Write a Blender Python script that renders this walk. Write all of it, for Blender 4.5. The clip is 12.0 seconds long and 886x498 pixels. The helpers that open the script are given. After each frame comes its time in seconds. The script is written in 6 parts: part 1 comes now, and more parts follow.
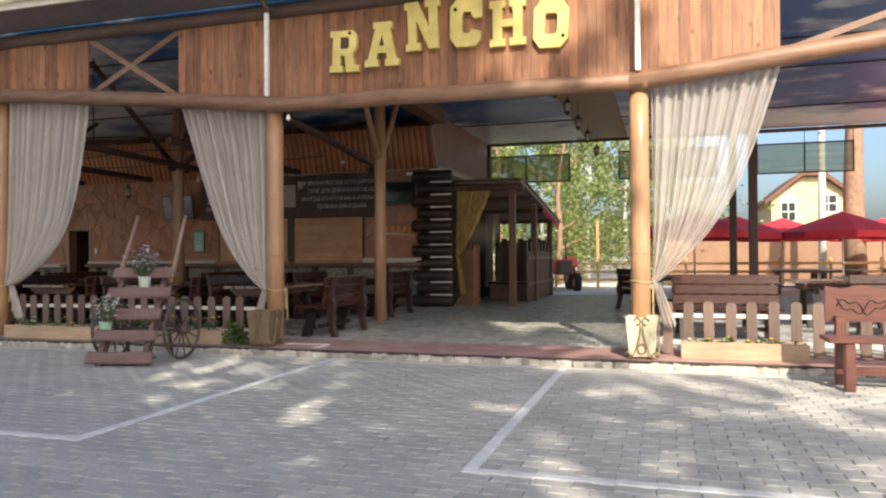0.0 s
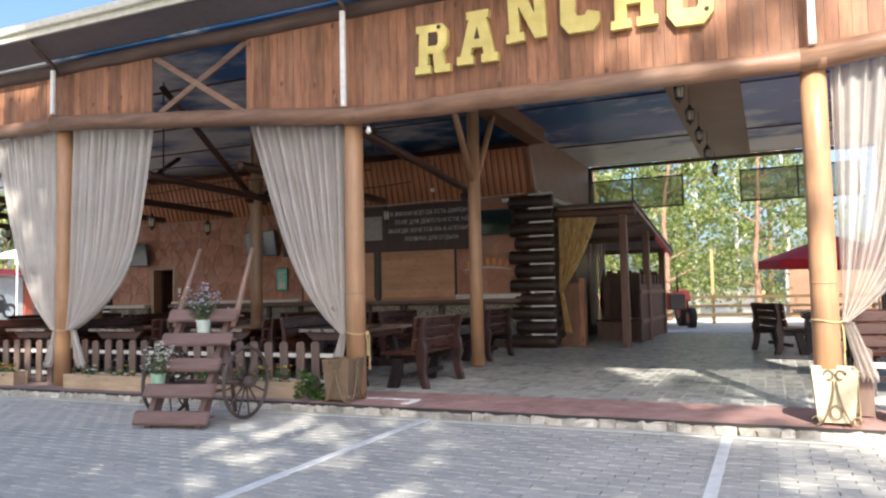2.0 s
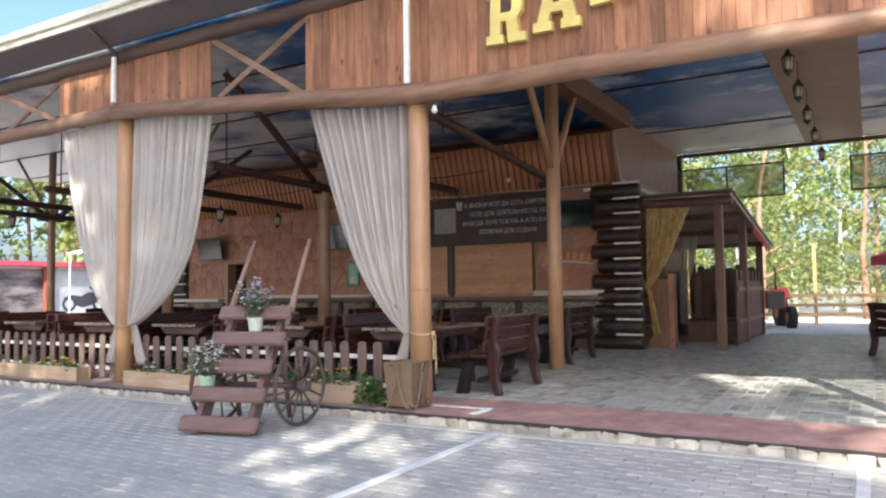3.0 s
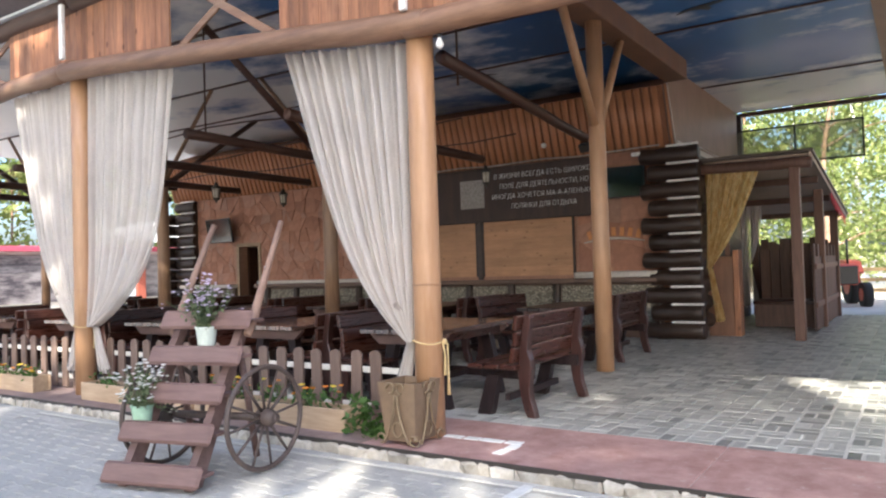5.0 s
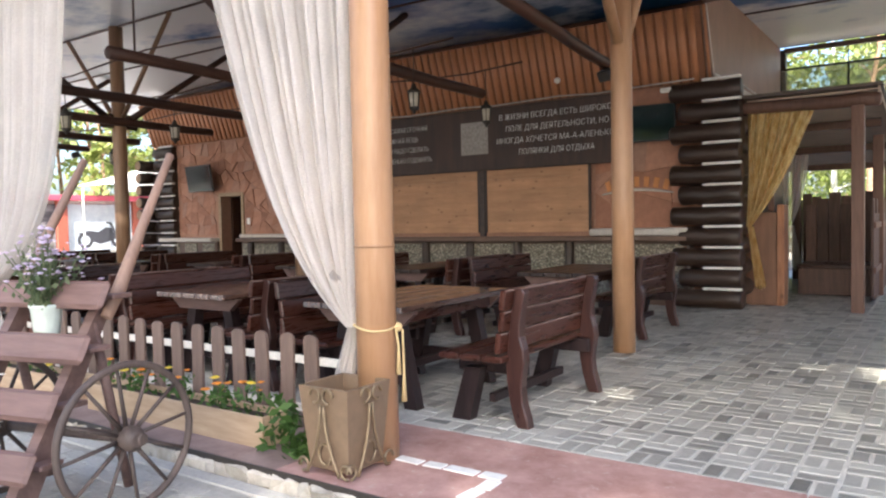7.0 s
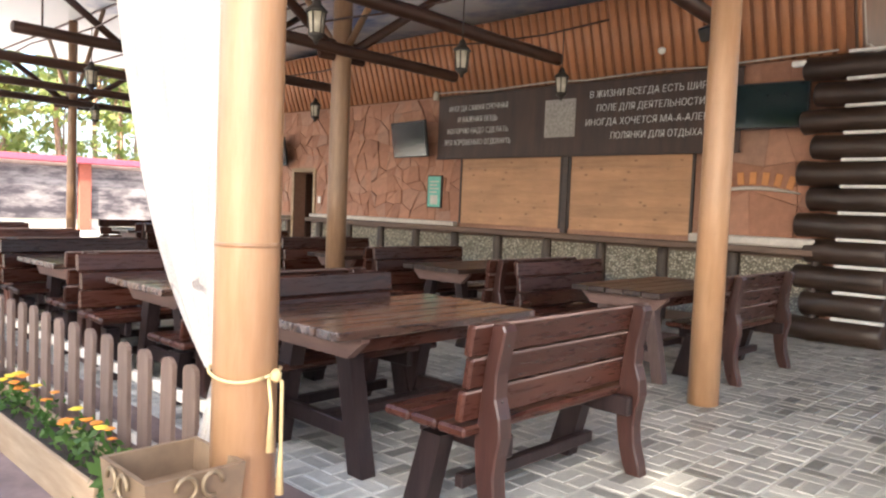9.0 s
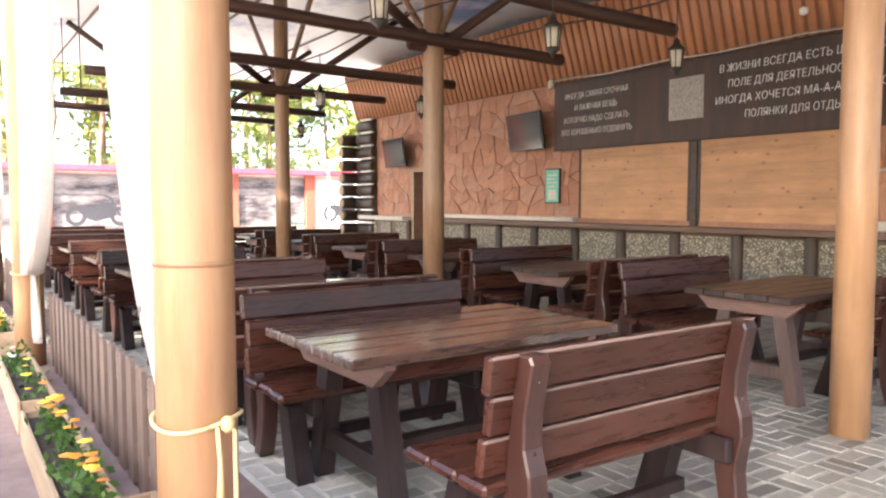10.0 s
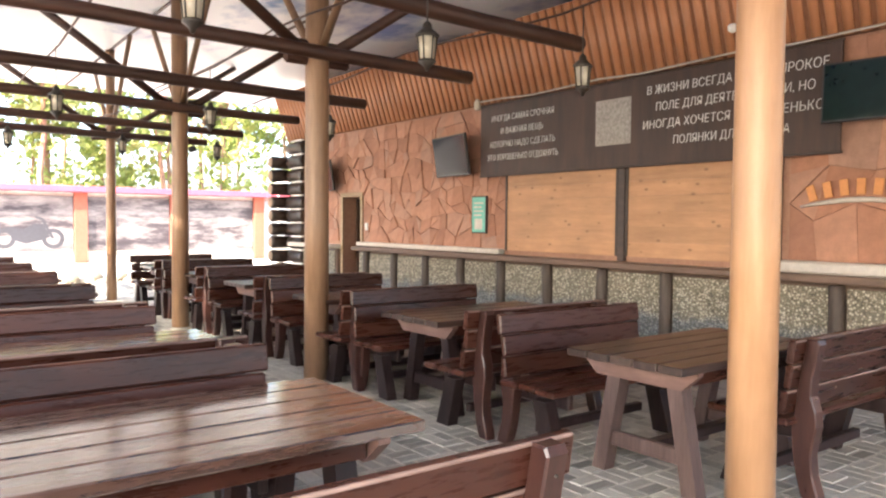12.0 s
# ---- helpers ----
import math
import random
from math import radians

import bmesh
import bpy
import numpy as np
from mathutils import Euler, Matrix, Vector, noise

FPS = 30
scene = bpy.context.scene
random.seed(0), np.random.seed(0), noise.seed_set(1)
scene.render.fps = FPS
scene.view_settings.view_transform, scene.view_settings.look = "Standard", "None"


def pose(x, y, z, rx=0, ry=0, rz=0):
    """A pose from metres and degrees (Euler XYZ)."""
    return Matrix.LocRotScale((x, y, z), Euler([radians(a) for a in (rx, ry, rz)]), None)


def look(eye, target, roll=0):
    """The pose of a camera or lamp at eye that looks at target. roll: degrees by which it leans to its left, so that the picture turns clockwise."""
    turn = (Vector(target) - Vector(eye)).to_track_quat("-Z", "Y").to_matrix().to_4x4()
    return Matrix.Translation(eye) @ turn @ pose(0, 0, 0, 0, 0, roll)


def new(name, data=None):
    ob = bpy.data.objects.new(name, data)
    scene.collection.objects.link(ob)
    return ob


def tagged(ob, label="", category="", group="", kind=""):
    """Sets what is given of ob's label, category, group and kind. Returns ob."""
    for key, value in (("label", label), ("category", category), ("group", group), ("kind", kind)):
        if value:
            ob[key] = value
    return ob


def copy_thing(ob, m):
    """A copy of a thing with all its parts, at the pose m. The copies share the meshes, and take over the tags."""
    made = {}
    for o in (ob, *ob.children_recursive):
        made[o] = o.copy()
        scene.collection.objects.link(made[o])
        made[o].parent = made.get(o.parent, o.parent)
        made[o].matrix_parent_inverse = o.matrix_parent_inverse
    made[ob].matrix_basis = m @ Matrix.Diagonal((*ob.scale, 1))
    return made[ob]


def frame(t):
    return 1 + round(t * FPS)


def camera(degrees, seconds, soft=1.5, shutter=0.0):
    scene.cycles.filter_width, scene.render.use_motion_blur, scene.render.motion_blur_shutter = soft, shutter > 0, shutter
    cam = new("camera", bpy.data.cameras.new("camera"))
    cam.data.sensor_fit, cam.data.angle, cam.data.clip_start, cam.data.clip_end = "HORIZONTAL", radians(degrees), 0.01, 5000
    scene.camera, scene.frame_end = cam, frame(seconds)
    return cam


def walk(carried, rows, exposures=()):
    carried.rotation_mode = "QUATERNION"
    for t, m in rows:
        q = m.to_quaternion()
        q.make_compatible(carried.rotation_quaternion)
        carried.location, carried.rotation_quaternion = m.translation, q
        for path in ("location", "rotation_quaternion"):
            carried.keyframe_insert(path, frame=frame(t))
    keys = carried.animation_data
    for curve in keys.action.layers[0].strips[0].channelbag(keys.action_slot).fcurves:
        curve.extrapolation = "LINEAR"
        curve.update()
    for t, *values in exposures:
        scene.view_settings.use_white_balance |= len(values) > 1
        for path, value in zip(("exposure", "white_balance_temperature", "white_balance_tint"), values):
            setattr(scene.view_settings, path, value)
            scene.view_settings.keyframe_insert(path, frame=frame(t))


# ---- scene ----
cam = camera(62.4, 12.0, soft=2.2)
PATH = [
    (0, (0.54, 2.028, 1.252), (-0.046, 3.94, 1.274), -0.4),
    (0.5, (0.342, 2.422, 1.244), (-0.247, 4.333, 1.256), -3.1),
    (1, (0.12, 2.824, 1.242), (-0.564, 4.704, 1.257), -1.3),
    (1.5, (-0.055, 3.2, 1.233), (-0.795, 5.058, 1.237), -0.6),
    (2, (-0.196, 3.583, 1.254), (-1.007, 5.406, 1.377), -1.2),
    (2.5, (-0.321, 3.983, 1.265), (-1.273, 5.737, 1.401), -1.0),
    (3, (-0.495, 4.378, 1.272), (-1.499, 6.104, 1.385), -0.8),
    (3.2, (-0.562, 4.548, 1.268), (-1.619, 6.243, 1.379), -0.8),
    (4.8, (-1.204, 5.932, 1.428), (-2.269, 7.624, 1.482), -2.1),
    (5, (-1.257, 6.084, 1.422), (-2.351, 7.757, 1.469), -1.8),
    (5.5, (-1.471, 6.487, 1.424), (-2.604, 8.135, 1.441), -2.2),
    (6, (-1.653, 6.923, 1.386), (-2.839, 8.534, 1.366), -1.1),
    (6.5, (-1.79, 7.325, 1.392), (-2.952, 8.953, 1.385), -0.7),
    (7, (-1.915, 7.728, 1.416), (-3.051, 9.373, 1.338), -1.2),
    (7.2, (-1.931, 7.891, 1.419), (-3.055, 9.541, 1.321), -0.2),
    (8.8, (-2.184, 9.305, 1.444), (-3.491, 10.815, 1.353), 3.4),
    (9, (-2.28, 9.498, 1.438), (-3.664, 10.936, 1.324), 2.3),
    (9.5, (-2.367, 9.9, 1.433), (-3.89, 11.193, 1.339), 1.2),
    (10, (-2.42, 10.268, 1.457), (-4.062, 11.403, 1.326), 0.0),
    (10.5, (-2.432, 10.6, 1.583), (-4.092, 11.711, 1.484), -1.3),
    (11, (-2.511, 10.838, 1.586), (-4.107, 12.04, 1.498), -0.9),
    (11.5, (-2.644, 11.142, 1.584), (-4.217, 12.377, 1.524), -1.7),
    (12, (-2.715, 11.495, 1.576), (-4.317, 12.69, 1.504), 0.5),
]
# exposures: the clip's camera opens up as it nears the shade
walk(cam, [(t, look(eye, target, roll)) for t, eye, target, roll in PATH],
     exposures=[(0.0, 0.88, 5900, 10), (2.5, 1.42, 5450, 10), (5.0, 1.93, 5500, 10), (7.2, 2.25, 5650, 10), (8.8, 2.78, 5900, 10), (10.0, 3.18, 6050, 12), (12.0, 3.48, 6150, 12)])

# ---- light ----
SUN_EL, SUN_AZ = radians(35), radians(160)  # azimuth clockwise from +y, the sun stands behind the walker
world = bpy.data.worlds.new("world")
scene.world = world
world.use_nodes = True
wn = world.node_tree.nodes
sky = wn.new("ShaderNodeTexSky")
sky.sky_type, sky.sun_disc = "NISHITA", False
sky.sun_elevation, sky.sun_rotation = SUN_EL, SUN_AZ
sky.dust_density = 4.0
world.node_tree.links.new(sky.outputs[0], wn["Background"].inputs[0])
wn["Background"].inputs[1].default_value = 0.12
sun = new("sun", bpy.data.lights.new("sun", "SUN"))
sun.data.energy, sun.data.angle, sun.data.color = 4.5, radians(0.53), (1.0, 0.86, 0.65)
sun_dir = Vector((math.sin(SUN_AZ) * math.cos(SUN_EL), math.cos(SUN_AZ) * math.cos(SUN_EL), math.sin(SUN_EL)))
sun.matrix_world = look(sun_dir * 60, (0, 0, 0))


# ---- materials ----
def mat_base(name, rough=0.6, metal=0.0):
    m = bpy.data.materials.new(name)
    m.use_nodes = True
    n, l = m.node_tree.nodes, m.node_tree.links
    b = n["Principled BSDF"]
    b.inputs["Roughness"].default_value, b.inputs["Metallic"].default_value = rough, metal
    return m, n, l, b


def noise_node(n, l, co, scale, detail=4, rough=0.6, stretch=(1, 1, 1)):
    mp = n.new("ShaderNodeMapping")
    mp.inputs["Scale"].default_value = stretch
    l.new(co, mp.inputs[0])
    t = n.new("ShaderNodeTexNoise")
    t.inputs["Scale"].default_value, t.inputs["Detail"].default_value, t.inputs["Roughness"].default_value = scale, detail, rough
    l.new(mp.outputs[0], t.inputs["Vector"])
    return t.outputs[0]


def ramp(n, l, fac, stops):
    r = n.new("ShaderNodeValToRGB")
    while len(r.color_ramp.elements) < len(stops):
        r.color_ramp.elements.new(0.5)
    for e, (p, c) in zip(r.color_ramp.elements, stops):
        e.position, e.color = p, (*c, 1)
    l.new(fac, r.inputs[0])
    return r.outputs[0]


def mixc(n, l, a, b, fac, mode="MIX"):
    x = n.new("ShaderNodeMix")
    x.data_type, x.blend_type = "RGBA", mode
    for sock, v in ((x.inputs[6], a), (x.inputs[7], b), (x.inputs[0], fac)):
        if isinstance(v, tuple):
            sock.default_value = (*v, 1)
        elif isinstance(v, (int, float)):
            sock.default_value = v
        else:
            l.new(v, sock)
    return x.outputs[2]


def bump(n, l, b, height, strength=0.3, dist=0.01):
    k = n.new("ShaderNodeBump")
    k.inputs["Strength"].default_value, k.inputs["Distance"].default_value = strength, dist
    l.new(height, k.inputs["Height"])
    l.new(k.outputs[0], b.inputs["Normal"])


def tone(n, l, colour, source, low=0.75, high=1.2):
    """Varies a colour by a 0..1 value."""
    r = n.new("ShaderNodeMapRange")
    r.inputs[3].default_value, r.inputs[4].default_value = low, high
    l.new(source, r.inputs[0])
    h = n.new("ShaderNodeHueSaturation")
    l.new(r.outputs[0], h.inputs["Value"])
    l.new(colour, h.inputs["Color"])
    return h.outputs[0]


def wood(name, dark, light, axis="z", rough=0.5, grain=9, relief=0.25, vary=(0.8, 1.2), knots=0, worn=None, island=False, coat=0.0):
    m, n, l, b = mat_base(name, rough)
    co = n.new("ShaderNodeTexCoord").outputs["Object"]
    st = {"x": (0.12, 1, 1), "y": (1, 0.12, 1), "z": (1, 1, 0.12)}[axis]
    g = noise_node(n, l, co, grain * 3, 6, 0.7, st)
    c = ramp(n, l, g, [(0.3, dark), (0.7, light)])
    big = noise_node(n, l, co, 1.7, 3, 0.6)
    c = tone(n, l, c, big, 0.7, 1.3)
    if island:
        rnd = n.new("ShaderNodeNewGeometry").outputs["Random Per Island"]
    else:
        rnd = n.new("ShaderNodeObjectInfo").outputs["Random"]
    c = tone(n, l, c, rnd, *vary)
    if knots:
        v = n.new("ShaderNodeTexVoronoi")
        v.inputs["Scale"].default_value = knots
        mp = n.new("ShaderNodeMapping")
        mp.inputs["Scale"].default_value = {"x": (0.6, 1, 1), "y": (1, 0.6, 1), "z": (1, 1, 0.6)}[axis]
        l.new(co, mp.inputs[0])
        l.new(mp.outputs[0], v.inputs["Vector"])
        k = ramp(n, l, v.outputs["Distance"], [(0.09, (0.8, 0.8, 0.8)), (0.16, (0, 0, 0))])
        c = mixc(n, l, c, tuple(x * 0.6 for x in dark), k)
    if worn:
        wear = ramp(n, l, noise_node(n, l, co, 3.1, 8, 0.75, st), [(0.52, (0, 0, 0)), (0.72, (0.8, 0.8, 0.8))])
        c = mixc(n, l, c, worn, wear)
    l.new(c, b.inputs["Base Color"])
    rr = n.new("ShaderNodeMapRange")
    rr.inputs[3].default_value, rr.inputs[4].default_value = max(rough - 0.15, 0.1), min(rough + 0.2, 1)
    l.new(g, rr.inputs[0])
    l.new(rr.outputs[0], b.inputs["Roughness"])
    b.inputs["Coat Weight"].default_value, b.inputs["Coat Roughness"].default_value = coat, 0.13
    bump(n, l, b, g, relief, 0.006)
    return m


def rough_mat(name, dark, light, scale=6, rough=0.85, relief=0.4, dist=0.01, vary=None, island=False, big=0.8, metal=0.0, spots=None):
    m, n, l, b = mat_base(name, rough, metal)
    co = n.new("ShaderNodeTexCoord").outputs["Object"]
    g = noise_node(n, l, co, scale, 8, 0.7)
    c = ramp(n, l, g, [(0.32, dark), (0.68, light)])
    c = tone(n, l, c, noise_node(n, l, co, big, 3, 0.6), 0.72, 1.28)
    if vary:
        rnd = n.new("ShaderNodeNewGeometry").outputs["Random Per Island"] if island else n.new("ShaderNodeObjectInfo").outputs["Random"]
        c = tone(n, l, c, rnd, *vary)
    if spots:
        s = ramp(n, l, noise_node(n, l, co, 14, 6, 0.8), [(0.58, (0, 0, 0)), (0.7, (1, 1, 1))])
        c = mixc(n, l, c, spots, s)
    l.new(c, b.inputs["Base Color"])
    bump(n, l, b, g, relief, dist)
    return m


def pieces_mat(name, stops, rough=0.8, scale=30, island=True, relief=0.35):
    """Stones or pavers, each with its own shade out of a row of colours."""
    m, n, l, b = mat_base(name, rough)
    rnd = n.new("ShaderNodeNewGeometry").outputs["Random Per Island"] if island else n.new("ShaderNodeObjectInfo").outputs["Random"]
    c = ramp(n, l, rnd, stops)
    co = n.new("ShaderNodeTexCoord").outputs["Object"]
    g = noise_node(n, l, co, scale, 8, 0.75)
    c = tone(n, l, c, g, 0.6, 1.4)
    c = tone(n, l, c, noise_node(n, l, co, 1.1, 4, 0.65), 0.7, 1.3)
    l.new(c, b.inputs["Base Color"])
    bump(n, l, b, g, relief, 0.008)
    return m


def leaf_mat(name, a, b2, c3):
    m, n, l, b = mat_base(name, 0.55)
    rnd = n.new("ShaderNodeNewGeometry").outputs["Random Per Island"]
    c = ramp(n, l, rnd, [(0.0, a), (0.6, b2), (1.0, c3)])
    l.new(c, b.inputs["Base Color"])
    tr = n.new("ShaderNodeBsdfTranslucent")
    l.new(c, tr.inputs[0])
    mx = n.new("ShaderNodeMixShader")
    mx.inputs[0].default_value = 0.5
    l.new(b.outputs[0], mx.inputs[1])
    l.new(tr.outputs[0], mx.inputs[2])
    l.new(mx.outputs[0], n["Material Output"].inputs[0])
    return m


def plain(name, c, rough=0.5, metal=0.0):
    return rough_mat(name, tuple(x * 0.85 for x in c), tuple(min(1, x * 1.12) for x in c), 12, rough, 0.12, 0.004, metal=metal)


def sheer(name, colour, see=0.35, scale=260, pattern=None):
    m, n, l, b = mat_base(name, 0.9)
    co = n.new("ShaderNodeTexCoord").outputs["Object"]
    c = ramp(n, l, noise_node(n, l, co, 3, 4, 0.6), [(0.3, tuple(x * 0.86 for x in colour)), (0.7, colour)])
    if pattern:
        st = ramp(n, l, noise_node(n, l, co, 16, 5, 0.7, (1, 1, 0.35)), [(0.42, (0, 0, 0)), (0.62, (1, 1, 1))])
        c = mixc(n, l, c, pattern, st)
    l.new(c, b.inputs["Base Color"])
    tl = n.new("ShaderNodeBsdfTranslucent")
    l.new(c, tl.inputs[0])
    tp = n.new("ShaderNodeBsdfTransparent")
    m1, m2 = n.new("ShaderNodeMixShader"), n.new("ShaderNodeMixShader")
    m1.inputs[0].default_value = 0.5
    l.new(b.outputs[0], m1.inputs[1])
    l.new(tl.outputs[0], m1.inputs[2])
    weave = ramp(n, l, noise_node(n, l, co, scale, 2, 0.5, (1, 1, 0.4)), [(0.3, (see * 0.8,) * 3), (0.7, (see * 1.2,) * 3)])
    l.new(weave, m2.inputs[0])
    l.new(m1.outputs[0], m2.inputs[1])
    l.new(tp.outputs[0], m2.inputs[2])
    l.new(m2.outputs[0], n["Material Output"].inputs[0])
    return m


def sky_mural():
    """A printed ceiling of blue sky with white clouds."""
    m, n, l, b = mat_base("printed_sky", 0.42)
    co = n.new("ShaderNodeTexCoord").outputs["Object"]
    big = noise_node(n, l, co, 0.32, 3, 0.5, (1, 0.6, 1))
    blue = ramp(n, l, big, [(0.3, (0.012, 0.085, 0.21)), (0.48, (0.035, 0.14, 0.37)), (0.64, (0.20, 0.26, 0.50))])
    cl = noise_node(n, l, co, 0.62, 9, 0.60, (0.8, 1.15, 1))
    # the print turns from deep blue in the east to pale cloud in the west
    sep = n.new("ShaderNodeSeparateXYZ")
    l.new(co, sep.inputs[0])
    mr = n.new("ShaderNodeMapRange")
    mr.inputs[1].default_value, mr.inputs[2].default_value = -5.0, -14.0
    mr.inputs[3].default_value, mr.inputs[4].default_value = -0.02, 0.21
    l.new(sep.outputs[0], mr.inputs[0])
    ad = n.new("ShaderNodeMath")
    l.new(cl, ad.inputs[0])
    l.new(mr.outputs[0], ad.inputs[1])
    # white cloud thickens to the north, yard light there put into the print
    mn = n.new("ShaderNodeMapRange")
    mn.inputs[1].default_value, mn.inputs[2].default_value = 19.6, 22.6
    mn.inputs[3].default_value, mn.inputs[4].default_value = 0.0, 0.30
    l.new(sep.outputs[1], mn.inputs[0])
    an = n.new("ShaderNodeMath")
    l.new(ad.outputs[0], an.inputs[0])
    l.new(mn.outputs[0], an.inputs[1])
    mask = ramp(n, l, an.outputs[0], [(0.51, (0, 0, 0)), (0.57, (0.45, 0.45, 0.45)), (0.66, (1, 1, 1))])
    c = mixc(n, l, blue, (0.80, 0.81, 0.82), mask)
    l.new(c, b.inputs["Base Color"])
    return m


def glass_mat(name, colour, see=0.75, haze=0.0):
    m, n, l, b = mat_base(name, 0.03)
    gl, tp = n.new("ShaderNodeBsdfGlossy"), n.new("ShaderNodeBsdfTransparent")
    gl.inputs["Roughness"].default_value = 0.03
    tp.inputs[0].default_value = (*colour, 1)
    mx = n.new("ShaderNodeMixShader")
    mx.inputs[0].default_value = 1 - see
    l.new(tp.outputs[0], mx.inputs[1])
    l.new(gl.outputs[0], mx.inputs[2])
    if haze:  # a pale diffuse film over the pane
        b.inputs["Base Color"].default_value, b.inputs["Roughness"].default_value = (0.42, 0.40, 0.34, 1), 0.7
        mh = n.new("ShaderNodeMixShader")
        mh.inputs[0].default_value = haze
        l.new(mx.outputs[0], mh.inputs[1])
        l.new(b.outputs[0], mh.inputs[2])
        mx = mh
    l.new(mx.outputs[0], n["Material Output"].inputs[0])
    return m


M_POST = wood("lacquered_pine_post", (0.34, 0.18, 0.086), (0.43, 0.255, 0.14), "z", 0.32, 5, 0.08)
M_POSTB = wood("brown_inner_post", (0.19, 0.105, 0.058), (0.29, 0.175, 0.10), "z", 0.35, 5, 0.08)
M_LOGX = wood("varnished_log", (0.15, 0.078, 0.045), (0.29, 0.165, 0.10), "x", 0.5, 5, 0.3, worn=(0.30, 0.22, 0.16))
# darker copy of the varnished log, with eaves shade in its colour
M_ROOFLOG = wood("eaves_shaded_log", (0.075, 0.045, 0.034), (0.145, 0.092, 0.07), "x", 0.6, 5, 0.3)
M_BEAM = wood("dark_beam", (0.034, 0.014, 0.009), (0.072, 0.030, 0.017), "y", 0.45, 6, 0.2)
M_PLANK = wood("facade_board", (0.17, 0.072, 0.036), (0.40, 0.185, 0.092), "z", 0.6, 7, 0.3, (0.7, 1.28), knots=5.5, worn=(0.36, 0.20, 0.115))
M_FURN = wood("stained_furniture", (0.036, 0.0125, 0.0085), (0.066, 0.023, 0.0145), "y", 0.27, 11, 0.06, (0.7, 1.25), worn=(0.066, 0.027, 0.019))
M_FURN.node_tree.nodes["Principled BSDF"].inputs["Specular IOR Level"].default_value = 0.36
M_LEG = wood("stained_leg", (0.013, 0.0085, 0.009), (0.038, 0.024, 0.023), "z", 0.40, 7, 0.3, (0.8, 1.2))
M_LEG.node_tree.nodes["Principled BSDF"].inputs["Specular IOR Level"].default_value = 0.25
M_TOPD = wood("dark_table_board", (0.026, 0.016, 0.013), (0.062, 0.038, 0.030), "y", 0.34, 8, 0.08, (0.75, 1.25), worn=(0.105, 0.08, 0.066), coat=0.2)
M_TOP = wood("worn_table_board", (0.052, 0.028, 0.021), (0.135, 0.074, 0.052), "y", 0.24, 8, 0.06, (0.75, 1.25), worn=(0.34, 0.27, 0.215), coat=1.0)
M_TOP.node_tree.nodes["Principled BSDF"].inputs["Coat IOR"].default_value = 2.2
M_STAND = wood("purple_brown_board", (0.115, 0.064, 0.053), (0.205, 0.125, 0.105), "x", 0.6, 6, 0.3, worn=(0.25, 0.165, 0.14))
M_CARVED = wood("red_brown_lacquer", (0.085, 0.030, 0.022), (0.17, 0.066, 0.047), "x", 0.35, 6, 0.2)
M_PICKET = wood("brown_picket", (0.10, 0.064, 0.048), (0.19, 0.128, 0.098), "z", 0.65, 6, 0.3, (0.8, 1.25))
M_RAIL = plain("pale_rail", (0.62, 0.58, 0.52), 0.7)
M_SHUT = wood("pine_shutter_board", (0.35, 0.18, 0.088), (0.50, 0.275, 0.14), "x", 0.5, 5, 0.12, (0.9, 1.1), knots=7.5)
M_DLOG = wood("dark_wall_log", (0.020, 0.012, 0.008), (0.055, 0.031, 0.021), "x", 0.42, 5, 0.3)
M_LOGEND = plain("sawn_log_end", (0.30, 0.20, 0.13), 0.8)
M_CHINK = plain("white_chinking", (0.72, 0.70, 0.66), 0.9)
M_CORR = wood("corrugated_sheet", (0.41, 0.175, 0.078), (0.54, 0.245, 0.12), "z", 0.42, 3, 0.05, (0.95, 1.05))
M_STONE = pieces_mat("red_flagstone", [(0.0, (0.28, 0.13, 0.08)), (0.35, (0.35, 0.165, 0.10)), (0.7, (0.41, 0.21, 0.135)), (1.0, (0.33, 0.19, 0.135))], 0.75, 9, False, 1.0)
M_MORTAR = rough_mat("sandy_mortar", (0.33, 0.175, 0.115), (0.42, 0.24, 0.165), 20)
M_STUD = wood("dark_round_stud", (0.035, 0.024, 0.018), (0.085, 0.060, 0.045), "z", 0.55, 6, 0.25)
M_SHELF = wood("grey_brown_shelf", (0.10, 0.06, 0.04), (0.19, 0.12, 0.085), "x", 0.5, 6, 0.2)
M_PALE = plain("pale_sill", (0.55, 0.50, 0.44), 0.7)
M_BANNER = wood("dark_brown_banner", (0.024, 0.013, 0.010), (0.066, 0.034, 0.024), "z", 0.5, 2.2, 0.02)
M_GREYPRINT = rough_mat("grey_printed_square", (0.20, 0.18, 0.16), (0.42, 0.39, 0.36), 30, 0.6, 0.02)
M_LETTER = plain("white_print", (0.78, 0.77, 0.74), 0.6)
M_SIGN = rough_mat("yellow_foam_letter", (0.60, 0.47, 0.13), (0.74, 0.61, 0.21), 7, 0.7, 0.25)
M_PAVE_T = pieces_mat("terrace_paver", [(0.0, (0.15, 0.145, 0.13)), (0.22, (0.29, 0.28, 0.25)), (0.8, (0.40, 0.39, 0.35)), (1.0, (0.50, 0.485, 0.435))], 0.36, 25)
M_PAVE_L = pieces_mat("lot_paver", [(0.0, (0.395, 0.378, 0.34)), (0.5, (0.435, 0.415, 0.375)), (1.0, (0.475, 0.452, 0.405))], 0.85, 30)
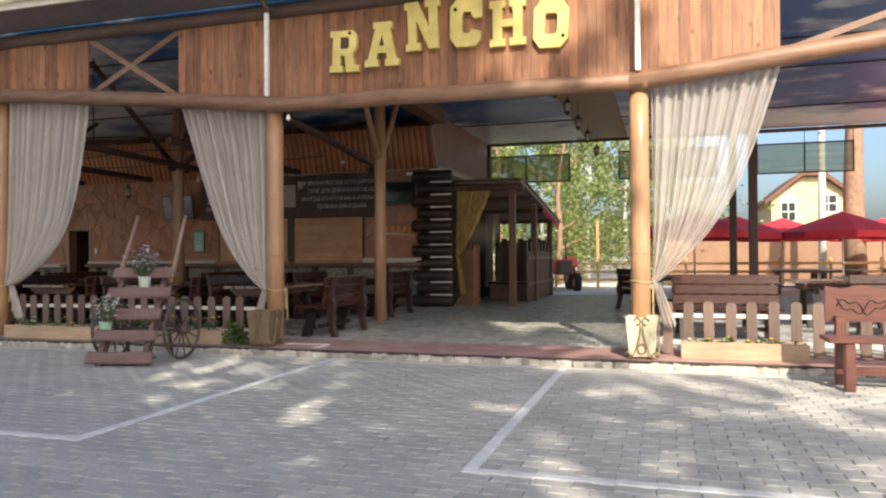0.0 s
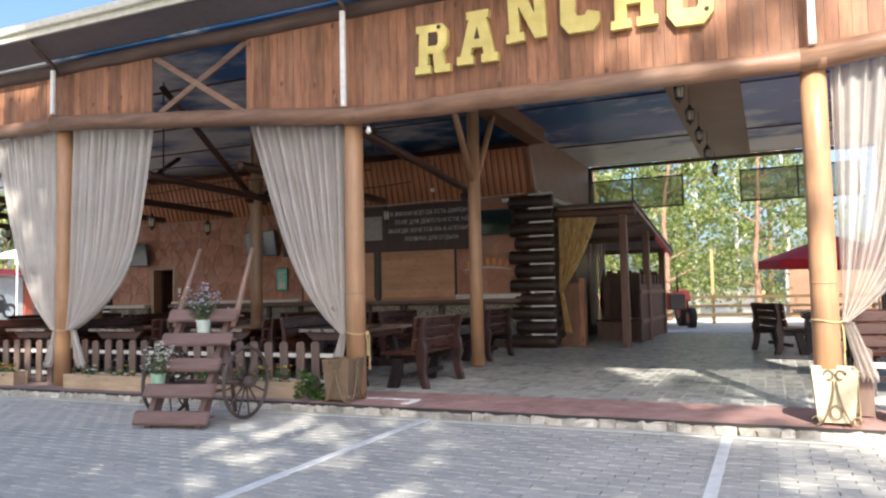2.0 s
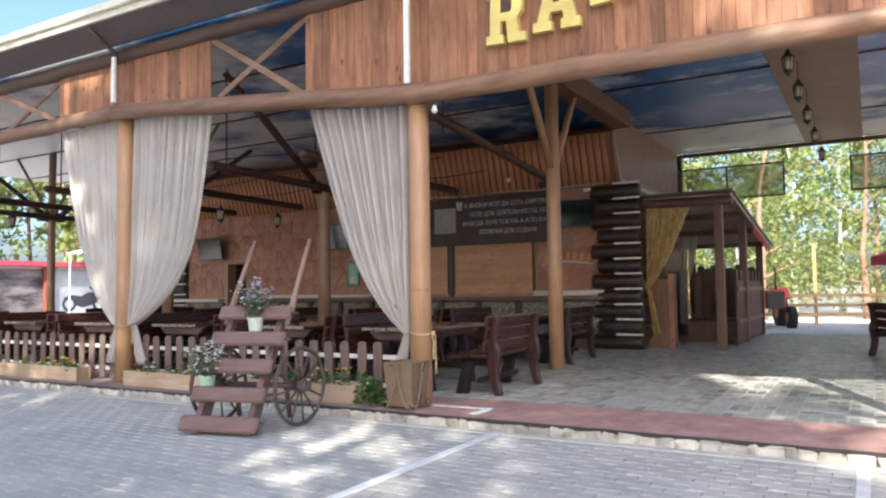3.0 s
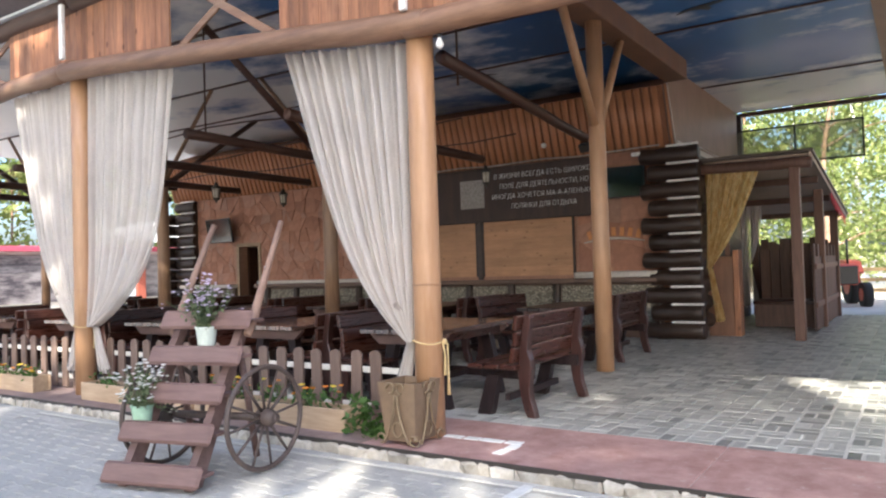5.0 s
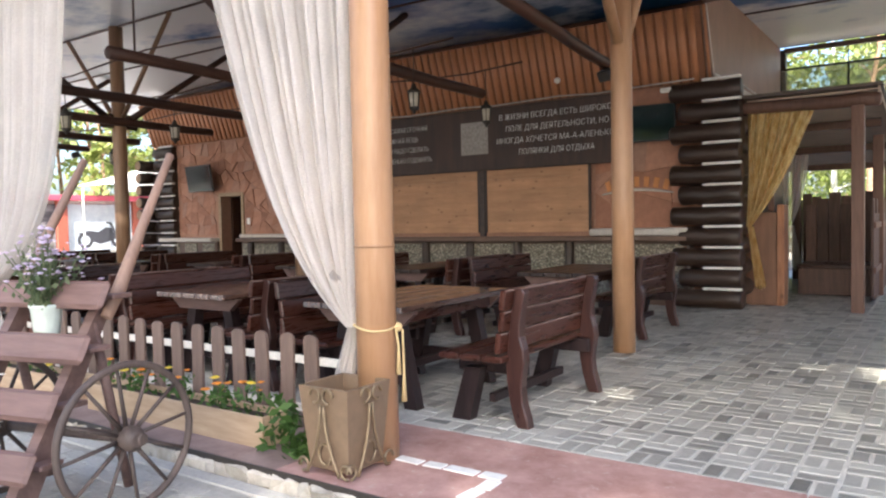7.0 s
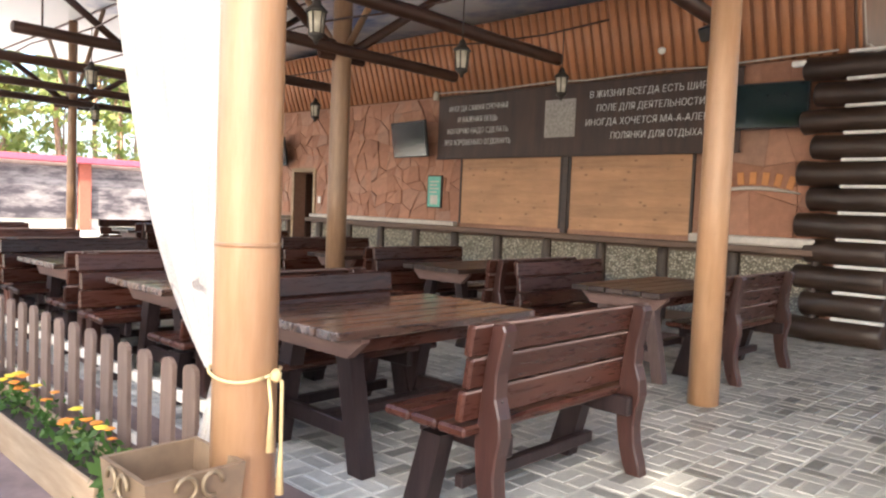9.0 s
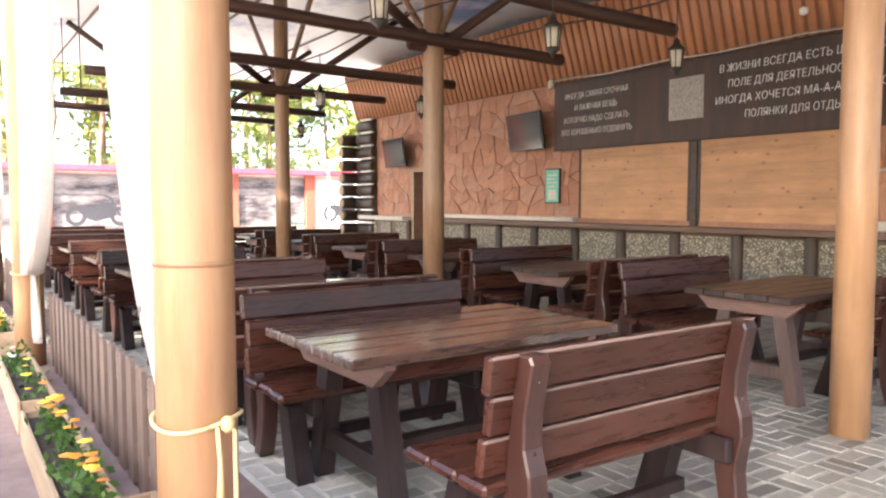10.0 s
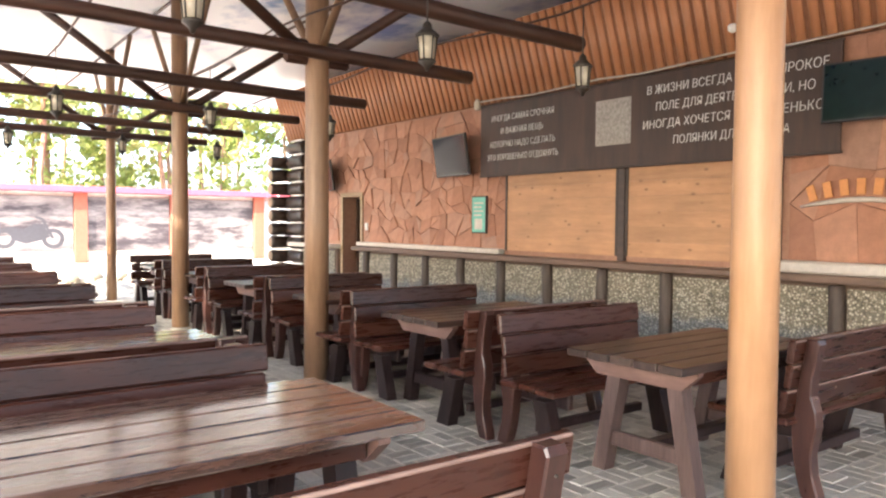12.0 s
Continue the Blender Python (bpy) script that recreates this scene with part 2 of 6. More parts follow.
M_PAVE_O = pieces_mat("terrace_paver_single", [(0.0, (0.15, 0.145, 0.13)), (0.22, (0.29, 0.28, 0.25)), (0.8, (0.40, 0.39, 0.35)), (1.0, (0.50, 0.485, 0.435))], 0.36, 25, island=False)
M_JOINT = rough_mat("sandy_joint", (0.32, 0.30, 0.26), (0.42, 0.395, 0.345), 15)
M_JOINTT = rough_mat("pale_mortar_joint", (0.46, 0.445, 0.40), (0.60, 0.575, 0.52), 15)
M_GAP = plain("dark_gap", (0.05, 0.022, 0.012), 0.7)
# rib colour darkened, so the shade between the ribs is in the colour
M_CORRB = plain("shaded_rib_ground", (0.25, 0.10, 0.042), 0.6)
M_ORANGE = plain("orange_emblem_paint", (0.62, 0.27, 0.09), 0.6)
M_SAND = rough_mat("pale_yard_sand", (0.54, 0.50, 0.42), (0.66, 0.61, 0.53), 2.5, 0.95)
M_LINE = rough_mat("worn_white_paint", (0.62, 0.60, 0.56), (0.84, 0.83, 0.80), 8, 0.8)
M_RED = rough_mat("red_painted_slab", (0.30, 0.155, 0.13), (0.52, 0.33, 0.29), 4, 0.65, 0.25, spots=(0.52, 0.42, 0.37))
M_SLABB = rough_mat("brown_concrete_slab", (0.17, 0.115, 0.10), (0.30, 0.215, 0.19), 4, 0.75, 0.25)
M_KERB = rough_mat("pale_rubble_stone", (0.36, 0.32, 0.26), (0.60, 0.55, 0.47), 9, 0.9, 0.6, 0.02, vary=(0.7, 1.2))
M_SOIL = rough_mat("dark_soil", (0.03, 0.022, 0.015), (0.07, 0.05, 0.035), 20)
M_GROUND = rough_mat("dusty_ground", (0.20, 0.17, 0.12), (0.30, 0.26, 0.19), 1.5)
M_FABRIC = sheer("sheer_white_curtain", (0.90, 0.84, 0.78), 0.40)
M_BAMBOO = sheer("bamboo_print_curtain", (0.95, 0.79, 0.40), 0.05, pattern=(0.64, 0.42, 0.15))
M_ROPE = plain("cotton_rope", (0.60, 0.45, 0.22), 0.85)
M_BRASS = plain("gold_painted_box", (0.20, 0.135, 0.082), 0.45)
M_GABLE = wood("brown_gable_board", (0.13, 0.065, 0.038), (0.21, 0.11, 0.065), "z", 0.55, 4, 0.12)
M_YBOX = plain("pale_yellow_box", (0.64, 0.57, 0.38), 0.5)
M_IRON = plain("bronze_iron", (0.27, 0.20, 0.12), 0.5, 0.5)
M_WHEEL = wood("dark_wheel_wood", (0.045, 0.032, 0.027), (0.105, 0.075, 0.062), "z", 0.6, 6, 0.2)
M_POT = plain("mint_white_pot", (0.72, 0.78, 0.68), 0.4)
M_POTG = plain("pale_green_pot", (0.50, 0.72, 0.52), 0.4)
M_TROUGH = wood("trough_board", (0.30, 0.20, 0.115), (0.45, 0.335, 0.22), "x", 0.65, 6, 0.3)
M_LEAF = leaf_mat("flower_leaf", (0.05, 0.10, 0.02), (0.09, 0.17, 0.035), (0.14, 0.24, 0.06))
M_POTLEAF = leaf_mat("grey_green_leaf", (0.10, 0.14, 0.06), (0.17, 0.21, 0.10), (0.25, 0.29, 0.15))
M_YEL = plain("yellow_petal", (0.80, 0.58, 0.05), 0.6)
M_ORA = plain("orange_petal", (0.80, 0.28, 0.03), 0.6)
M_LIL = plain("lilac_petal", (0.72, 0.60, 0.74), 0.6)
M_WHP = plain("white_petal", (0.85, 0.82, 0.74), 0.6)
M_SKY = sky_mural()
M_PLY = wood("brown_plywood", (0.22, 0.12, 0.065), (0.30, 0.17, 0.10), "y", 0.5, 4, 0.1)
M_ROOF = plain("roof_sheet", (0.10, 0.075, 0.06), 0.5)
M_SOFFIT = plain("grey_soffit_board", (0.14, 0.12, 0.125), 0.6)
M_FASCIA = plain("cream_fascia", (0.72, 0.68, 0.56), 0.6)
M_WHITE = plain("white_paint", (0.80, 0.78, 0.74), 0.5)
M_BLACK = plain("black_plastic", (0.02, 0.02, 0.022), 0.3)
M_SCREEN = plain("dark_screen", (0.010, 0.020, 0.018), 0.06)
M_LANT = plain("black_lantern_iron", (0.035, 0.028, 0.022), 0.45)
M_GLOW = plain("frosted_lantern_glass", (0.55, 0.50, 0.40), 0.25)
M_GREEN = plain("turquoise_poster", (0.16, 0.48, 0.38), 0.5)
M_TINT = glass_mat("tinted_panel", (0.78, 0.80, 0.72), 0.82, 0.16)
M_PORCHP = wood("dark_porch_plank", (0.055, 0.030, 0.022), (0.13, 0.072, 0.052), "z", 0.6, 6, 0.25, (0.7, 1.3))
M_PORCH = wood("brown_porch_timber", (0.085, 0.042, 0.028), (0.16, 0.085, 0.058), "z", 0.5, 6, 0.2)
M_PORCHC = wood("pale_porch_board", (0.40, 0.31, 0.23), (0.56, 0.46, 0.36), "x", 0.7, 4, 0.1)
M_REDC = plain("red_canvas", (0.66, 0.035, 0.05), 0.75)
M_REDWALL = plain("crimson_fascia", (0.38, 0.06, 0.10), 0.6)
M_RUST = plain("red_brown_pillar", (0.25, 0.065, 0.04), 0.7)
M_CONC = rough_mat("pale_concrete", (0.50, 0.48, 0.44), (0.64, 0.62, 0.58), 3, 0.9)
M_YWALL = rough_mat("cream_plaster", (0.46, 0.38, 0.22), (0.57, 0.48, 0.30), 2, 0.9)
M_BROOF = plain("brown_tile_roof", (0.16, 0.075, 0.045), 0.8)
M_REDMACH = plain("red_machine_paint", (0.55, 0.085, 0.04), 0.5)
M_TYRE = plain("black_rubber", (0.02, 0.02, 0.02), 0.8)
M_BARK = rough_mat("pine_bark", (0.19, 0.115, 0.075), (0.38, 0.24, 0.155), 6, 0.9, 0.6, 0.03)
M_BIRCH = rough_mat("birch_bark", (0.45, 0.44, 0.40), (0.74, 0.72, 0.67), 3, 0.85, 0.3, 0.01)
M_CROWN = leaf_mat("broadleaf_crown", (0.18, 0.24, 0.05), (0.32, 0.38, 0.11), (0.50, 0.52, 0.20))
M_PINE = leaf_mat("pine_crown", (0.13, 0.18, 0.045), (0.24, 0.29, 0.09), (0.40, 0.42, 0.17))
M_YFENCE = wood("yellow_pine_fence", (0.46, 0.30, 0.12), (0.62, 0.44, 0.20), "z", 0.6, 6, 0.2)


def pebble_dash():
    m, n, l, b = mat_base("pebble_dash", 0.8)
    co = n.new("ShaderNodeTexCoord").outputs["Object"]
    v = n.new("ShaderNodeTexVoronoi")
    v.inputs["Scale"].default_value = 46
    l.new(co, v.inputs["Vector"])
    c = ramp(n, l, v.outputs["Color"], [(0.1, (0.18, 0.155, 0.11)), (0.5, (0.42, 0.37, 0.27)), (0.9, (0.62, 0.56, 0.44))])
    # blue-grey and darker on the lower half, with a ragged upper edge
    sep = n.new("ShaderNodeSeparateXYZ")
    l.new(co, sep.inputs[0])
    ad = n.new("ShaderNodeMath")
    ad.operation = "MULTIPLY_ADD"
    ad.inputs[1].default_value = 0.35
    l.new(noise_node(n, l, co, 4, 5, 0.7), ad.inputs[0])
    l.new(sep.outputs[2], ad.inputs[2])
    low_tint = ramp(n, l, ad.outputs[0], [(0.68, (0.7, 0.7, 0.7)), (0.80, (0, 0, 0))])
    c = mixc(n, l, c, (0.20, 0.23, 0.26), low_tint)
    e = ramp(n, l, v.outputs["Distance"], [(0.25, (1, 1, 1)), (0.6, (0.38, 0.38, 0.38))])
    c = mixc(n, l, c, e, 1.0, "MULTIPLY")
    c = tone(n, l, c, noise_node(n, l, co, 2, 3, 0.6), 0.75, 1.25)
    l.new(c, b.inputs["Base Color"])
    bump(n, l, b, e, 0.8, 0.012)
    return m


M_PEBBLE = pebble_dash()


# ---- mesh helpers ----
def thing(name, m, label, category, group=""):
    e = new(name)
    e.matrix_world = m
    e.empty_display_size = 0.1
    return tagged(e, label, category, group)


def finish(ob, bm, material, smooth=False):
    bm.normal_update()
    if smooth:
        for f in bm.faces:
            f.smooth = True
    bm.to_mesh(ob.data)
    bm.free()
    ob.data.materials.append(material)
    return ob


def part(name, bm, material, parent, label="", smooth=False):
    ob = new(name, bpy.data.meshes.new(name))
    finish(ob, bm, material, smooth)
    ob.parent = parent
    if label:
        ob["label"] = label
    return ob


def piece(name, mesh, parent, m):
    ob = new(name, mesh)
    ob.parent = parent
    ob.matrix_basis = m
    return ob


def solo(name, bm, material, label, category="", kind="", group="", smooth=False):
    ob = new(name, bpy.data.meshes.new(name))
    finish(ob, bm, material, smooth)
    return tagged(ob, label, category, group, kind)


def mesh_of(name, bm, material, smooth=False):
    me = bpy.data.meshes.new(name)
    bm.normal_update()
    if smooth:
        for f in bm.faces:
            f.smooth = True
    bm.to_mesh(me)
    bm.free()
    me.materials.append(material)
    return me


def add_box(bm, x0, x1, y0, y1, z0, z1, bevel=0.0, m=None):
    vs = [bm.verts.new(p) for p in ((x0, y0, z0), (x1, y0, z0), (x1, y1, z0), (x0, y1, z0), (x0, y0, z1), (x1, y0, z1), (x1, y1, z1), (x0, y1, z1))]
    fs = [bm.faces.new([vs[i] for i in q]) for q in ((3, 2, 1, 0), (4, 5, 6, 7), (0, 1, 5, 4), (1, 2, 6, 5), (2, 3, 7, 6), (3, 0, 4, 7))]
    if bevel:
        es = list({e for f in fs for e in f.edges})
        r = bmesh.ops.bevel(bm, geom=es, offset=bevel, segments=1, affect="EDGES")
        vs = list({v for f in r["faces"] for v in f.verts} | {v for v in vs if v.is_valid})
    if m is not None:
        bmesh.ops.transform(bm, matrix=m, verts=[v for v in vs if v.is_valid])
    return bm


def box(x0, x1, y0, y1, z0, z1, bevel=0.0, m=None):
    return add_box(bmesh.new(), x0, x1, y0, y1, z0, z1, bevel, m)


def add_tube(bm, pts, radii, seg=10, caps=True):
    """A round bar along points, with a radius at each (or one for all)."""
    pts = [Vector(p) for p in pts]
    if isinstance(radii, (int, float)):
        radii = [radii] * len(pts)
    rings = []
    side = None
    for i, p in enumerate(pts):
        d = (pts[min(i + 1, len(pts) - 1)] - pts[max(i - 1, 0)]).normalized()
        if side is None:
            side = d.orthogonal().normalized()
        side = (side - d * side.dot(d)).normalized()
        up = d.cross(side)
        rings.append([bm.verts.new(p + (side * math.cos(a) + up * math.sin(a)) * radii[i]) for a in (2 * math.pi * k / seg for k in range(seg))])
    for a, b in zip(rings, rings[1:]):
        for k in range(seg):
            f = bm.faces.new((a[k], a[(k + 1) % seg], b[(k + 1) % seg], b[k]))
            f.smooth = True
    if caps:
        bm.faces.new(rings[0][::-1])
        bm.faces.new(rings[-1])
    return bm


def tube(pts, radii, seg=10, caps=True):
    return add_tube(bmesh.new(), pts, radii, seg, caps)


def log_pts(p0, p1, r, n=8, wob=0.012, seed=0):
    rnd = random.Random(seed)
    a, b = Vector(p0), Vector(p1)
    pts, rad = [], []
    for i in range(n + 1):
        p = a.lerp(b, i / n)
        pts.append(p + Vector((rnd.uniform(-wob, wob), rnd.uniform(-wob, wob), rnd.uniform(-wob, wob))))
        rad.append(r * rnd.uniform(0.95, 1.05))
    return pts, rad


def log_bm(p0, p1, r, seed=0, seg=14, n=8):
    p, q = log_pts(p0, p1, r, n, r * 0.1, seed)
    d = (p[1] - p[0]).normalized()
    e = (p[-1] - p[-2]).normalized()
    p = [p[0], p[0] + d * r * 0.18] + p[1:-1] + [p[-1] - e * r * 0.18, p[-1]]
    q = [q[0] * 0.80, q[0]] + q[1:-1] + [q[-1], q[-1] * 0.80]
    return tube(p, q, seg)


def add_prism(bm, poly, lo, hi, axis="y"):
    """A flat outline, given in the other two axes, made solid between lo and hi on an axis."""
    def put(u, v, w):
        return {"x": (w, u, v), "y": (u, w, v), "z": (u, v, w)}[axis]
    a = [bm.verts.new(put(u, v, lo)) for u, v in poly]
    b = [bm.verts.new(put(u, v, hi)) for u, v in poly]
    k = len(poly)
    bm.faces.new(a)
    bm.faces.new(b[::-1])
    for i in range(k):
        bm.faces.new((a[i], b[i], b[(i + 1) % k], a[(i + 1) % k]))
    bmesh.ops.recalc_face_normals(bm, faces=bm.faces[:])
    return bm


def prism(poly, lo, hi, axis="y"):
    return add_prism(bmesh.new(), poly, lo, hi, axis)


def lathe(profile, seg=20):
    """A turned shape from (radius, height) pairs."""
    bm = bmesh.new()
    rings = [[bm.verts.new((r * math.cos(2 * math.pi * k / seg), r * math.sin(2 * math.pi * k / seg), z)) for k in range(seg)] for r, z in profile]
    for a, b in zip(rings, rings[1:]):
        for k in range(seg):
            bm.faces.new((a[k], a[(k + 1) % seg], b[(k + 1) % seg], b[k])).smooth = True
    bm.faces.new(rings[0][::-1])
    bm.faces.new(rings[-1])
    return bm


def blocks(name, boxes, material, label, bevel=0.006, parent=None):
    """Many low chamfered blocks (x0, x1, y0, y1, z0, z1) in one mesh of kind stuff."""
    b = np.array(boxes, float)
    k = len(b)
    x0, x1, y0, y1, z0, z1 = b.T
    e = bevel
    v = np.empty((k, 12, 3))
    for i, (x, y) in enumerate(((x0, y0), (x1, y0), (x1, y1), (x0, y1))):
        v[:, i] = np.stack([x, y, z0], 1)
        v[:, 4 + i] = np.stack([x, y, z1 - e], 1)
    for i, (x, y) in enumerate(((x0 + e, y0 + e), (x1 - e, y0 + e), (x1 - e, y1 - e), (x0 + e, y1 - e))):
        v[:, 8 + i] = np.stack([x, y, z1], 1)
    q = [(8, 9, 10, 11)]
    for i in range(4):
        j = (i + 1) % 4
        q += [(i, j, 4 + j, 4 + i), (4 + i, 4 + j, 8 + j, 8 + i)]
    f = (np.array(q)[None] + 12 * np.arange(k)[:, None, None]).reshape(-1, 4)
    me = bpy.data.meshes.new(name)
    me.from_pydata(v.reshape(-1, 3).tolist(), [], f.tolist())
    me.materials.append(material)
    ob = new(name, me)
    if parent:
        ob.parent = parent
    return tagged(ob, label, kind="stuff")


# ---- ground ----
D = 0.09           # terrace floor
F = 10.87          # line of the front posts
CEIL = 4.68
solo("ground", box(-3000, 3000, -3000, 3000, -0.6, -0.035), M_GROUND, "dusty ground sheet around the yard", "ground", "structure")


def pave(x0, x1, y0, y1, z, w, d, gap, seed):
    """Running-bond pavers with slightly uneven tops."""
    rnd = random.Random(seed)
    out, row, y = [], 0, y0
    while y < y1 - 0.01:
        x = x0 - (w / 2 if row % 2 else 0)
        while x < x1 - 0.01:
            a, b = max(x, x0), min(x + w, x1)
            if b - a > 0.03:
                out.append((a + gap, b - gap, y + gap, min(y + d, y1) - gap, z - 0.05, z + rnd.uniform(-0.004, 0.002)))
            x += w
        row, y = row + 1, y + d
    return out


def zigzag_pavers(name, x0, x1, y0, y1, z, w, d, material, label, parent, seed):
    """Interlocking pavers with toothed long sides, in staggered courses, as one mesh of kind stuff."""
    g = np.random.RandomState(seed)
    rows, cols = int((y1 - y0) / d), int((x1 - x0) / w)
    j, i = np.meshgrid(np.arange(rows), np.arange(cols), indexing="ij")
    ox = (x0 + i * w + (j % 2) * w / 2).ravel()
    oy = (y0 + j * d).ravel()
    k = len(ox)
    t = np.linspace(0.0, 1.0, 5)
    tooth = np.array([0, 1, 0, -1, 0]) * 0.014
    px = np.concatenate([t, t[::-1]])
    side = np.concatenate([-np.ones(5), np.ones(5)])
    tz = np.concatenate([tooth, tooth[::-1]])
    v = np.empty((k, 20, 3))
    for n, (gap, dz) in enumerate(((0.0015, -0.010), (0.0055, 0.0))):
        lx = np.clip(px * w, gap, w - gap)
        ly = d / 2 + side * (d / 2 - gap) + tz
        v[:, n * 10:n * 10 + 10, 0] = ox[:, None] + lx
        v[:, n * 10:n * 10 + 10, 1] = oy[:, None] + ly
        v[:, n * 10:n * 10 + 10, 2] = z + dz
    v[:, :, 2] += g.uniform(-0.003, 0.0015, (k, 1))
    faces = []
    for q in range(k):
        o = q * 20
        faces.append(list(range(o + 10, o + 20)))
        faces += [(o + e, o + (e + 1) % 10, o + 10 + (e + 1) % 10, o + 10 + e) for e in range(10)]
    me = bpy.data.meshes.new(name)
    me.from_pydata(v.reshape(-1, 3).tolist(), [], faces)
    me.materials.append(material)
    ob = new(name, me)
    ob.parent = parent
    return tagged(ob, label, kind="stuff")


def pave_mixed(x0, x1, y0, y1, z, gap, seed):
    """Pairs of pavers laid now along, now across."""
    rnd, out = random.Random(seed), []
    c = 0.205
    nx, ny = int((x1 - x0) / c), int((y1 - y0) / c)
    for i in range(nx):
        for j in range(ny):
            x, y = x0 + i * c, y0 + j * c
            if (i + j) % 2:
                cells = [(x, x + c, y, y + c / 2), (x, x + c, y + c / 2, y + c)]
            else:
                cells = [(x, x + c / 2, y, y + c), (x + c / 2, x + c, y, y + c)]
            for a, b, p, q in cells:
                out.append((a + gap, b - gap, p + gap, q - gap, z - 0.05, z + rnd.uniform(-0.004, 0.002)))
    return out


lot = solo("pavement", box(-22, 9, -8, 10.38, -0.3, -0.011), M_JOINT, "grey paved parking lot with sandy joints", "pavement", "structure")
zigzag_pavers("pavers", -9.2, 5.2, 0.4, 10.25, 0.0, 0.225, 0.1125, M_PAVE_L, "grey-beige interlocking pavers of the parking lot", lot, 3)
blocks("pavers", pave(-14, -9.2, -2, 10.36, 0.0, 0.22, 0.11, 0.002, 4), M_PAVE_L, "grey-beige brick pavers beside the parking lot", 0.003, lot)
solo("pavement_edge", box(-9.2, 5.2, 10.262, 10.36, -0.05, 0.001, 0.004), M_PAVE_L, "plain row of edging along the kerb", "pavement", "structure")
terrace = solo("floor", box(-21.5, 9, 10.46, 24.6, -0.3, D - 0.005), M_JOINTT, "terrace floor bed of sandy joints", "floor", "structure")
near_cells = pave_mixed(-4.6, -2.139, 11.5, 15.191, D, 0.008, 5)
blocks("pavers", pave_mixed(-21.41, -4.599, 11.5, 18.6, D, 0.008, 6) + pave_mixed(-2.14, 8.6, 11.5, 24.6, D, 0.008, 7) + pave_mixed(-4.6, -2.139, 15.19, 24.6, D, 0.008, 8) + near_cells[290:],
       M_PAVE_T, "mixed grey pavers of the terrace floor", parent=terrace)
part("brown_slab", box(-21.4, -4.9, 10.40, 11.48, D - 0.06, D + 0.004, 0.006), M_SLABB, terrace, "bare brown concrete edge slab")
for a, b in ((-4.895, -2.45), (-2.445, 0.3), (0.305, 8.5)):
    part("red_slab", box(a, b, 10.40, 11.48, D - 0.06, D + 0.004, 0.006), M_RED, terrace, "worn red-painted concrete edge slab")
solo("trim", box(-21.4, 8.5, 10.385, 10.399, D - 0.03, D + 0.006, 0.002), M_LANT, "dark steel nosing of the terrace edge", "trim", "structure")
# kerb of rubble stones
rnd = random.Random(11)
kerb = solo("kerb", box(-21.4, 8.5, 10.44, 10.47, -0.3, D - 0.02), M_MORTAR, "low kerb of pale rubble stones", "kerb", "structure")
x = -14.0
while x < 4.5:
    w = rnd.uniform(0.07, 0.21)
    bm = box(-0.5, 0.5, -0.5, 0.5, -0.5, 0.5, 0.16)
    for v in bm.verts:
        v.co += Vector((rnd.uniform(-0.15, 0.15), rnd.uniform(-0.22, 0.12), rnd.uniform(-0.16, 0.10)))
    bmesh.ops.scale(bm, vec=(w * 1.02, 0.10, rnd.uniform(0.085, 0.11)), verts=bm.verts[:])
    bmesh.ops.translate(bm, vec=(x + w / 2, 10.425, 0.026), verts=bm.verts[:])
    part("stone", bm, M_KERB, kerb)
    x += w * 0.93
# parking lines
for a in ((-3.45, -3.37, 6.14, 10.3), (-0.62, -0.54, 6.14, 10.3), (-7.2, -3.45, 6.14, 6.21), (-0.54, 3.2, 6.14, 6.21)):
    solo("parking_line", box(a[0], a[1], a[2], a[3], -0.01, 0.0065), M_LINE, "worn white painted parking line", "road marking", "structure")
for x, y, w, d, q in ((-4.36, 10.90, 0.17, 0.075, -2), (-4.19, 10.905, 0.12, 0.08, 3), (-4.02, 10.91, 0.19, 0.08, -1), (-3.84, 10.92, 0.13, 0.085, 2), (-3.79, 10.80, 0.085, 0.13, 4), (-3.80, 10.65, 0.08, 0.14, -3)):
    solo("parking_line", box(-w / 2, w / 2, -d / 2, d / 2, 0, 0.009, 0.002, pose(x, y, D, 0, 0, q)), M_LINE, "worn white corner mark on the red slab", "road marking", "structure")


# ---- terrace roof, posts and beams ----
deck = solo("ceiling", box(-21.6, 9.0, 10.72, 23.6, CEIL, CEIL + 0.03), M_SKY, "ceiling printed with blue sky and clouds", "ceiling", "structure")
wing = [(-0.34, 0.10), (-0.16, 0.04), (-0.04, 0.07), (0.02, 0.14), (0.07, 0.08), (0.05, 0.02), (0.20, -0.03), (0.34, -0.14), (0.18, -0.10), (0.02, -0.07), (-0.08, -0.05), (-0.20, -0.02)]
part("printed_bird", prism([(-3.5 + u * 1.15, 15.85 + v * 1.3) for u, v in wing], CEIL - 0.006, CEIL - 0.001, "z"), M_BLACK, deck, "dark printed bird")
part("printed_bird", prism([(-7.6 + u * 1.1, 16.9 - v * 1.2) for u, v in wing], CEIL - 0.006, CEIL - 0.001, "z"), M_BLACK, deck, "dark printed bird")
roof = solo("roof", prism([(10.29, 5.00), (24.2, 5.6), (24.2, 5.7), (10.29, 5.08)], -22.2, 9.6, "x"), M_ROOF, "dark sheet roof of the terrace", "roof", "structure")
part("soffit", prism([(10.285, 4.875), (10.80, 4.70), (10.80, 4.72), (10.285, 4.895)], -22.2, 9.6, "x"), M_SOFFIT, roof, "grey boarded soffit")
